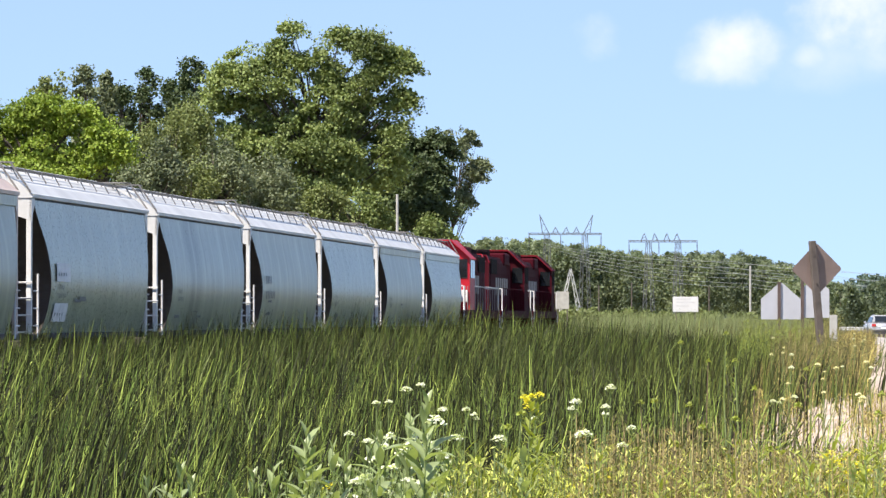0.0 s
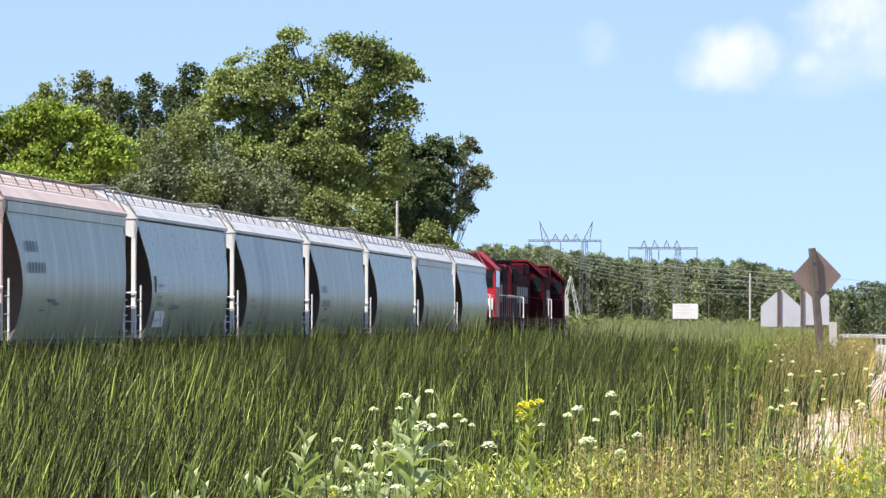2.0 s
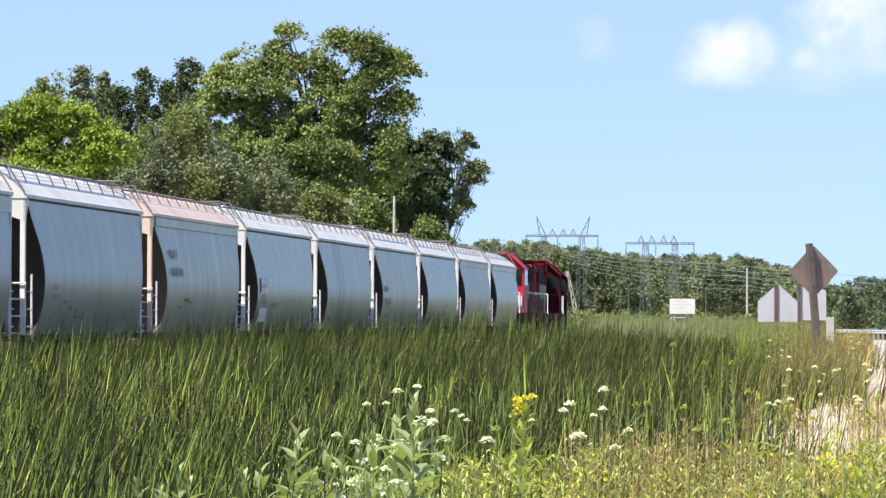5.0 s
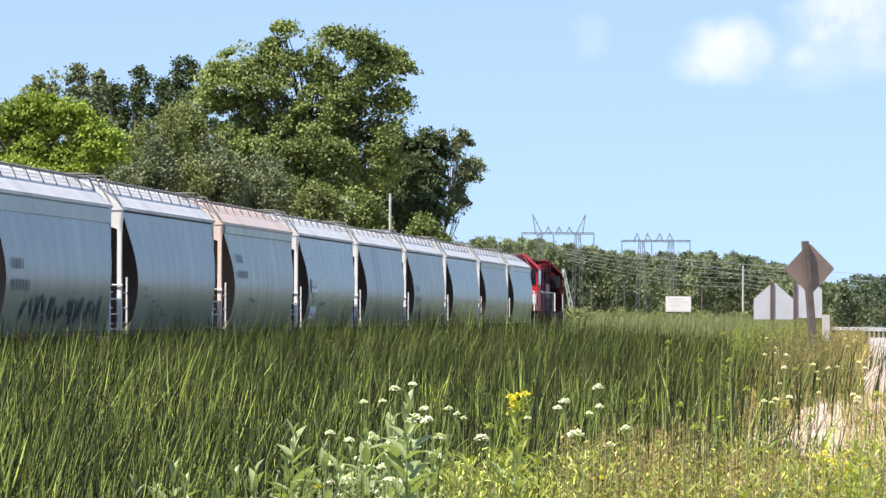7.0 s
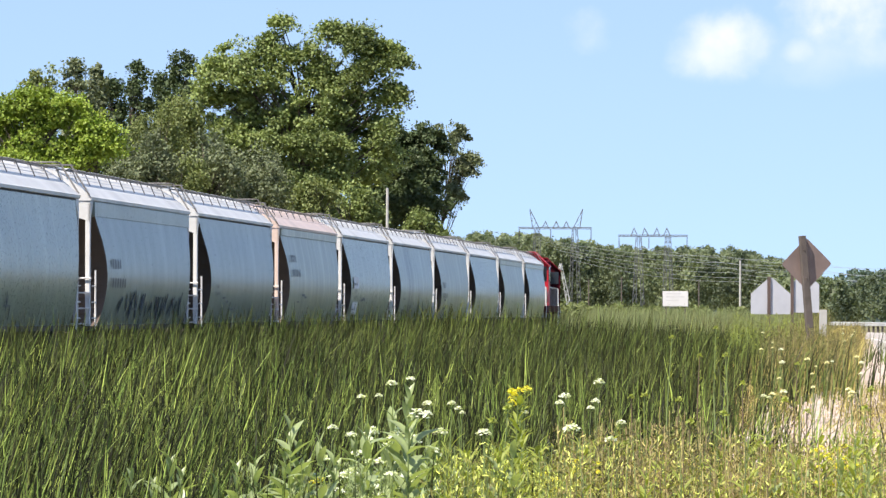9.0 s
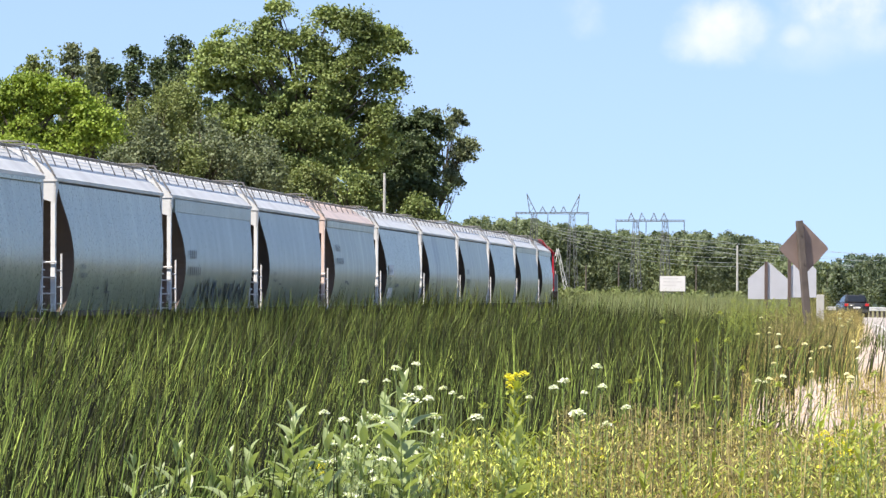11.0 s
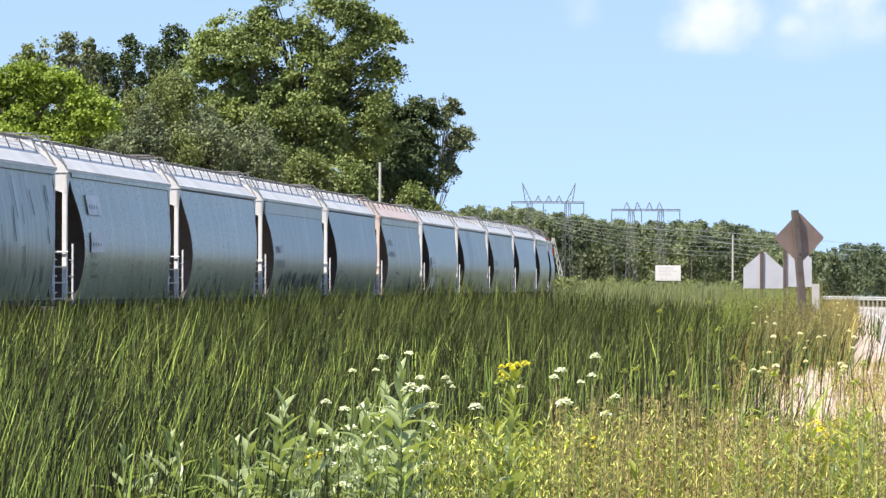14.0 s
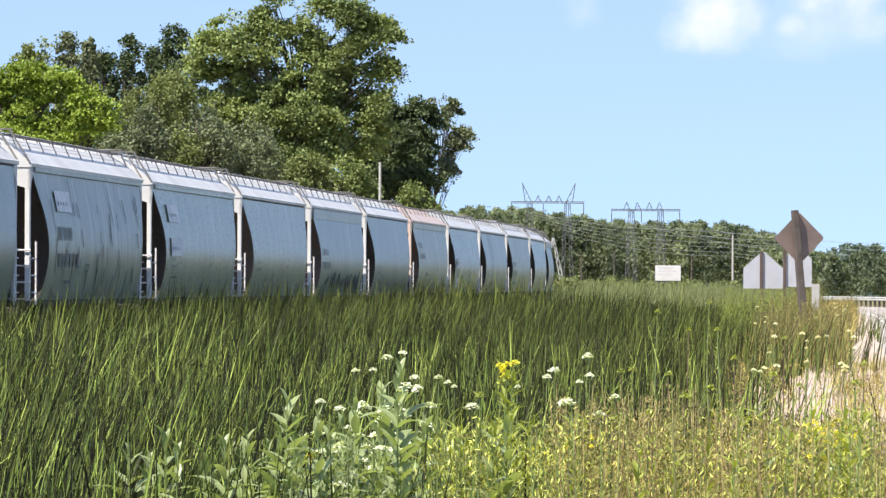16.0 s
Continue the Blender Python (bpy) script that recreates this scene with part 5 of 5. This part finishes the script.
def pentagon_sign(x0, x1, peak, shoulder, foot, depth, label, post_x):
    X0, _ = px(x0, 0, depth)
    X1, _ = px(x1, 0, depth)
    zp, zs, zf = (px(0, v, depth)[1] for v in (peak, shoulder, foot))
    c = (X0 + X1) / 2
    g = ground_at(side_of(c, depth))
    sign = tagged(new("warning_sign"), label, "road sign", "pale warning signs")
    sign.location = (c, depth, g)
    w = (X1 - X0) / 2
    bm = bmesh.new()
    prism(bm, [(-w, zf - g), (w, zf - g), (w, zs - g), (0.06, zp - g - 0.02), (0, zp - g), (-0.06, zp - g - 0.02), (-w, zs - g)], "y", 0.03, 0.036)
    part("panel", bm, M["bare_metal"], sign)
    bm = bmesh.new()
    p = px(post_x, 0, depth)[0] - c
    prism(bm, [(p - 0.045, -0.03), (p + 0.045, -0.03), (p + 0.045, 0.026), (p + 0.02, 0.026), (p + 0.02, 0.0), (p - 0.02, 0.0), (p - 0.02, 0.026), (p - 0.045, 0.026)], "z", -0.1, zp - g + 0.02)
    part("post", bm, M["post_brown"], sign, "rusty steel post")
    return sign


pentagon_sign(1347, 1417, 500, 529, 565, 136, "pale metal back of a pentagonal warning sign", 1379)
pentagon_sign(1417, 1468, 492, 512, 562, 142, "pale metal back of a tall warning sign partly hidden", 1420)
X, Z = px(1475, 557, 150)
mk = tagged(new("marker_post"), "slim pale roadside marker post in the grass", "marker post")
mk.location = (X, 150, ground_at(side_of(X, 150)))
bm = bmesh.new()
box(bm, -0.12, 0.12, -0.02, 0.02, 0, Z - mk.location.z, 0.008)
part("blade", bm, M["pole_pale"], mk)

# white board on posts by the marsh
X0, Zt = px(1191, 525, 300)
X1, Zb = px(1236, 552, 300)
bd = tagged(new("notice_board"), "white notice board on two posts beyond the marsh", "sign board")
bd.location = (X0, 300, -1.0)
bm = bmesh.new()
box(bm, 0, X1 - X0, -0.03, 0.03, Zb + 1, Zt + 1, 0.01)
face = part("panel", bm, M["board_white"], bd)
for i, (w, z) in enumerate(((0.9, 0.80), (1.15, 0.60), (0.8, 0.38))):
    bm = bmesh.new()
    box(bm, 0.2, 0.2 + w, -0.036, -0.031, Zb + 1 + z - 0.035, Zb + 1 + z + 0.035)
    part("line_of_writing", bm, M["faint_print"], face, "faint grey bar")
for x in (0.2, X1 - X0 - 0.2):
    bm = bmesh.new()
    box(bm, x - 0.05, x + 0.05, 0.032, 0.12, 0, Zt + 0.95, 0.01)
    part("post", bm, M["post_wood"], bd)
# pale panel beside the bend of the track
X0, Zt = px(985, 516, 420)
X1, Zb = px(1007, 547, 420)
cb = tagged(new("trackside_panel"), "pale blank panel on posts beside the bend of the track", "sign board")
cb.location = (X0, 420, -1.0)
bm = bmesh.new()
box(bm, 0, X1 - X0, -0.03, 0.03, Zb + 1, Zt + 1, 0.01)
part("panel", bm, M["pole_pale"], cb)
for x in (0.15, X1 - X0 - 0.15):
    bm = bmesh.new()
    box(bm, x - 0.05, x + 0.05, 0.032, 0.12, 0, Zt + 0.95, 0.01)
    part("post", bm, M["post_wood"], cb)


def wood_pole(x, top, depth, r, mat, label, arm=0.0):
    X, Z = px(x, top, depth)
    p = tagged(new("utility_pole"), label, "utility pole")
    p.location = (X, depth, -1.02)
    bm = bmesh.new()
    rod(bm, (0, 0, 0), (0, 0, Z + 1.02), r * 1.2, r * 0.85, 10)
    part("shaft", bm, mat, p)
    if arm:
        bm = bmesh.new()
        box(bm, -arm, arm, -0.06, 0.06, Z + 0.5, Z + 0.62, 0.01)
        part("crossarm", bm, mat, p)
    return p


wood_pole(703, 344, 262, 0.085, M["pole_pale"], "slim pale pole standing in front of the dark tree")
wood_pole(1328, 470, 520, 0.12, M["pole_pale"], "thin grey utility pole at the edge of the far wood", 0.0)
for x, top in ((1118, 500), (1060, 505), (1255, 505)):
    wood_pole(x, top, 600 + x * 0.1, 0.10, M["post_wood"], "bare grey dead trunk in front of the far wood")

# guardrail on the outside of the bend
gr = tagged(new("guardrail"), "galvanised steel guardrail on the outer edge of the road bend", "guardrail")
wave = ((0.0, 0.42), (0.05, 0.46), (0.05, 0.52), (0.0, 0.57), (0.05, 0.62), (0.05, 0.68), (0.0, 0.72))
steps = list(range(262, 398, 4))
gv, gf = [], []
for s in steps:
    for o, z in wave:
        x, y, _ = along(s, 30.0 - o)
        gv.append((x, y, z + 0.05))
for i in range(len(steps) - 1):
    for j in range(len(wave) - 1):
        a = i * len(wave) + j
        gf.append((a, a + 1, a + len(wave) + 1, a + len(wave)))
rail = mesh_object("beam", gv, gf, M["galvanised"], gr)
bm = bmesh.new()
box(bm, -0.08, 0.08, -0.08, 0.08, -0.5, 0.80, 0.008)
first = part("post", bm, M["post_wood"], gr)
for i, s in enumerate(range(262, 396, 2)):
    x, y, h = along(s, 30.12)
    m = pose(x, y, 0, 0, 0, h)
    if i == 0:
        first.matrix_basis = m
    else:
        share(first, m)


# ---- power line ----
def lattice(bm, a, b, w0, w1, r, bays):
    """A square lattice leg from a to b, with crossed bracing."""
    a, b = Vector(a), Vector(b)
    rings = []
    for i in range(bays + 1):
        c, w = a.lerp(b, i / bays), w0 + (w1 - w0) * i / bays
        rings.append([c + Vector((sx * w / 2, sy * w / 2, 0)) for sx, sy in ((-1, -1), (1, -1), (1, 1), (-1, 1))])
    for lo, hi in zip(rings, rings[1:]):
        for k in range(4):
            rod(bm, lo[k], hi[k], r, seg=4, caps=False)
            rod(bm, lo[k], hi[(k + 1) % 4], r * 0.6, seg=3, caps=False)
            rod(bm, lo[(k + 1) % 4], hi[k], r * 0.6, seg=3, caps=False)


def pylon(x0, x1, bar_y, legs, peaks, depth, label):
    """A portal pylon: two lattice legs, a long crossbeam, earth-wire peaks and insulator strings."""
    k = depth / 8560
    cx = (x0 + x1) / 2
    X, zb = px(cx, bar_y, depth)
    p = tagged(new("power_pylon"), label, "pylon", "power line pylons")
    p.location = (X, depth, -1.02)
    zb += 1.02
    half = (x1 - x0) / 2 * k
    bm = bmesh.new()
    for dy in (-0.5, 0.5):
        for dz in (-0.45, 0.45):
            rod(bm, (-half, dy, zb + dz * 0.5), (half, dy, zb + dz * 0.5), 0.10, seg=4)
    n = 18
    for i in range(n):
        xa, xb = -half + 2 * half * i / n, -half + 2 * half * (i + 1) / n
        rod(bm, (xa, -0.5, zb - 0.22 if i % 2 else zb + 0.22), (xb, -0.5, zb + 0.22 if i % 2 else zb - 0.22), 0.07, seg=3)
    part("crossbeam", bm, M["pylon"], p)
    for lx, spread in legs:
        c = (lx - cx) * k
        bm = bmesh.new()
        for sgn in (-1, 1):
            lattice(bm, (c + sgn * spread * k, 0, 0), (c + sgn * 3 * k, 0, zb), 1.2, 0.6, 0.075, 9)
        part("leg", bm, M["pylon"], p)
    for ax, ay, bx in peaks:
        c, t = (bx - cx) * k, (ax - cx) * k
        top = zb + (bar_y - ay) * k
        bm = bmesh.new()
        for w in (-1.0, 1.0):
            rod(bm, (c + w, 0, zb), (t, 0, top), 0.13, 0.09, 4)
        for i in range(3):
            u, v = i / 3.5, (i + 1) / 3.5
            rod(bm, (c - 1.0 + (t - c + 1.0) * u, 0, zb + (top - zb) * u), (c + 1.0 + (t - c - 1.0) * v, 0, zb + (top - zb) * v), 0.07, seg=3)
        part("peak", bm, M["pylon"], p)
    for xi in (-half * 0.98, -0.12 * half, half * 0.98):
        bm = bmesh.new()
        rod(bm, (xi, 0, zb - 0.3), (xi, 0, zb - 3.9), 0.10, seg=5)
        for j in range(5):
            rod(bm, (xi, 0, zb - 1.2 - 0.5 * j), (xi, 0, zb - 1.4 - 0.5 * j), 0.2, seg=6)
        part("insulator", bm, M["pylon"], p)
    return p


pylon(935, 1065, 414, ((968, 9), (1035, 9)), ((955, 380, 966), (1049, 380, 1038), (983, 402, 983), (1002, 402, 1002), (1020, 402, 1020)), 1500, "grey lattice portal pylon with two tall peaks")
pylon(1112, 1235, 427, ((1148, 8), (1200, 8)), ((1140, 413, 1140), (1158, 413, 1160), (1180, 413, 1180), (1198, 413, 1198)), 1480, "grey lattice portal pylon above the far wood")


k9 = 900 / 8560
p = tagged(new("steel_mast"), "pale steel lattice mast at the edge of the far wood", "mast")
p.location = (px(1010, 0, 900)[0], 900, -1.02)
bm = bmesh.new()
for foot in (-24, 22):
    lattice(bm, (foot * k9, 0, 0), (0, 0, px(0, 476, 900)[1] + 1), 0.9, 0.3, 0.05, 7)
part("frame", bm, M["galvanised"], p)


def wire(name, pts, r, label):
    """A hanging wire through bearing points (x, y, depth)."""
    bm = bmesh.new()
    path = []
    for (xa, ya, da), (xb, yb, db) in zip(pts, pts[1:]):
        for i in range(9):
            u = i / 8
            d = da + (db - da) * u
            X, Z = px(xa + (xb - xa) * u, ya + (yb - ya) * u + 10 * 4 * u * (1 - u), d)
            path.append(Vector((X, d, Z)))
    path = [q for i, q in enumerate(path) if i == 0 or (q - path[i - 1]).length > 0.01]
    rings = [[bm.verts.new(q + Vector((0, r * math.cos(k * 1.571), r * math.sin(k * 1.571)))) for k in range(4)] for q in path]
    for a, b in zip(rings, rings[1:]):
        for k in range(4):
            bm.faces.new((a[k], a[(k + 1) % 4], b[(k + 1) % 4], b[k]))
    return tagged(part(name, bm, M["wire"]), label, "wire", "power lines")


for i, (ya, yb) in enumerate(((430, 470), (436, 482), (444, 492), (452, 500), (460, 509), (470, 516))):
    wire("power_line", ((960 + 14 * i, ya, 1490), (1290 + 8 * i, yb - 8, 1250), (1700, yb + 12, 950)), 0.035, "pale power line wire sagging across the far wood")
for i, (ya, yb) in enumerate(((441, 468), (448, 479), (456, 490))):
    wire("power_line", ((1120 + 30 * i, ya, 1480), (1430, yb, 1200), (1700, yb + 20, 950)), 0.035, "pale power line wire running from the second pylon")


# ---- vehicles on the road ----
M.update({
    "car_silver": paint("silver_car_paint", (0.40, 0.41, 0.43), 0.0, rough=0.25, metal=0.3),
    "car_dark": paint("black_car_paint", (0.03, 0.032, 0.036), 0.0, rough=0.25),
    "tyre": material("tyre_rubber", (0.03, 0.03, 0.03), 0.85, vary=0.2),
    "tail_lamp": material("red_tail_lamp", (0.42, 0.02, 0.02), 0.2, vary=0.05, bump=0),
    "rim": material("alloy_rim", (0.5, 0.5, 0.5), 0.3, 0.9, vary=0.05),
    "plate_pale": material("pale_plate", (0.7, 0.7, 0.68), 0.5, vary=0.05),
    "trim": material("black_trim", (0.03, 0.03, 0.03), 0.6, vary=0.1),
})


def suv(mat, label):
    """A family car of the tall kind, nose towards +y, tyres on 0."""
    v = tagged(new("car"), label, "car")
    bm = bmesh.new()
    outline = [(-2.25, 0.42), (-2.32, 0.75), (-2.25, 1.02), (-1.95, 1.10), (1.0, 1.10), (2.05, 0.98), (2.28, 0.78), (2.25, 0.40), (1.9, 0.28), (-1.9, 0.28)]
    prism(bm, outline, "x", -0.92, 0.92)
    bmesh.ops.bevel(bm, geom=bm.edges[:], offset=0.06, segments=2, affect="EDGES")
    body = part("body", bm, mat, v, smooth=True)
    bm = bmesh.new()
    low, top = [(-2.15, 0.86), (1.05, 0.86)], [(-1.75, 0.66), (0.1, 0.66)]
    vs = [bm.verts.new((s * w, y, z)) for (y, w), z in ((low[0], 1.06), (low[1], 1.06), (top[1], 1.66), (top[0], 1.66)) for s in (-1, 1)]
    for f in ((0, 2, 4, 6), (7, 5, 3, 1), (6, 4, 5, 7), (0, 6, 7, 1), (2, 3, 5, 4), (1, 3, 2, 0)):
        bm.faces.new([vs[i] for i in f])
    bmesh.ops.recalc_face_normals(bm, faces=bm.faces)
    bmesh.ops.bevel(bm, geom=bm.edges[:], offset=0.07, segments=2, affect="EDGES")
    cabin = part("cabin", bm, mat, v, smooth=True)
    bm = bmesh.new()
    box(bm, -0.64, 0.64, -0.25, 0.25, -0.01, 0.01, 0.004)
    part("rear_window", bm, M["glass_dark"], cabin).matrix_basis = pose(0, -1.965, 1.37, 57, 0, 0)
    bm = bmesh.new()
    box(bm, -0.62, 0.62, -0.42, 0.42, -0.01, 0.01, 0.004)
    part("windscreen", bm, M["glass_dark"], cabin).matrix_basis = pose(0, 0.6, 1.37, -32, 0, 0)
    for s in (-1, 1):
        bm = bmesh.new()
        prism(bm, [(-1.75, 1.14), (0.75, 1.14), (0.15, 1.54), (-1.6, 1.54)], "x", s * 0.0, s * 0.02)
        w = part("side_window", bm, M["glass_dark"], cabin)
        w.matrix_basis = Matrix.Translation((s * 0.835, 0, 0)) @ Matrix.Translation((0, 0, 1.14)) @ Matrix.Rotation(-s * 0.33, 4, "Y") @ Matrix.Translation((0, 0, -1.14))
        bm = bmesh.new()
        box(bm, s * 0.62, s * 0.90, -2.33, -2.2, 0.82, 1.02, 0.02)
        part("tail_lamp", bm, M["tail_lamp"], body, "red tail lamp")
        bm = bmesh.new()
        box(bm, s * 0.92, s * 1.08, 0.7, 0.82, 1.06, 1.2, 0.02)
        part("mirror", bm, mat, body)
        for y in (-1.38, 1.38):
            bm = bmesh.new()
            rod(bm, (s * 0.72, y, 0.34), (s * 0.94, y, 0.34), 0.34, seg=20)
            wh = part("wheel", bm, M["tyre"], v)
            bm = bmesh.new()
            rod(bm, (s * 0.93, y, 0.34), (s * 0.95, y, 0.34), 0.21, seg=14)
            part("rim", bm, M["rim"], wh)
    bm = bmesh.new()
    box(bm, -0.88, 0.88, -2.37, -2.2, 0.36, 0.58, 0.03)
    part("bumper", bm, M["trim"], body, "dark plastic bumper")
    bm = bmesh.new()
    box(bm, -0.26, 0.26, -2.345, -2.3, 0.66, 0.78, 0.006)
    part("number_plate", bm, M["plate_pale"], body, "plain pale bar")
    for s in (-1, 1):
        bm = bmesh.new()
        rod(bm, (s * 0.55, -1.6, 1.70), (s * 0.55, 0.0, 1.70), 0.02, seg=5)
        part("roof_rail", bm, M["trim"], cabin)
    return v


CARS = [(suv(M["car_silver"], "silver family car driving away along the road"), 350.0, 18.0, 0.0),
        (suv(M["car_dark"], "black family car driving away along the road"), 367.0, 24.0, 11.4)]


# ---- what moves ----
FIRST_END = 11.64 * CAR - 0.20


def gone(t):
    """Metres that the train has run after t seconds: it slows a little on the way."""
    u = t / 16
    return u * (113.35 + u * (-19.96 + u * (21.71 - 10.0 * u)))


def rail_rows(middle, half, turned=False):
    rows = []
    for i in range(17):
        c = middle + gone(i)
        xa, ya, _ = along(c - half)
        xb, yb, _ = along(c + half)
        rows.append((i, pose((xa + xb) / 2, (ya + yb) / 2, RAIL_Z, 0, 0, -math.degrees(math.atan2(xb - xa, yb - ya)) + (180 if turned else 0))))
    return rows


def motions():
    for k, car in enumerate(WAGONS):
        walk(car, rail_rows(FIRST_END - CAR * (k + 0.5), 6.5))
    for k, eng in enumerate(ENGINES):
        walk(eng, rail_rows(FIRST_END + LOCO * (k + 0.5), 6.6, k > 0))
    for car, s0, v, t0 in CARS:
        rows = []
        for i in range(17):
            x, y, h = along(s0 + v * (i - t0), 26.0)
            rows.append((i, pose(x, y, 0.06, 0, 0, h)))
        walk(car, rows)
    for ob, phase, rate in SWAYING:
        rows = []
        x, y, z = ob.location
        for i in range(17):
            gust = 0.55 + 0.45 * math.sin(0.55 * i + 0.05 * y + 0.2 * x)
            k = min(1.0, rate)
            rows.append((i, pose(x, y, z, 0.8 * k * math.sin(1.1 * rate * i + phase), 3.6 * k * gust * (0.6 + 0.6 * math.sin(1.7 * (0.6 + 0.5 * rate) * i + phase)), 0)))
        walk(ob, rows)


motions()
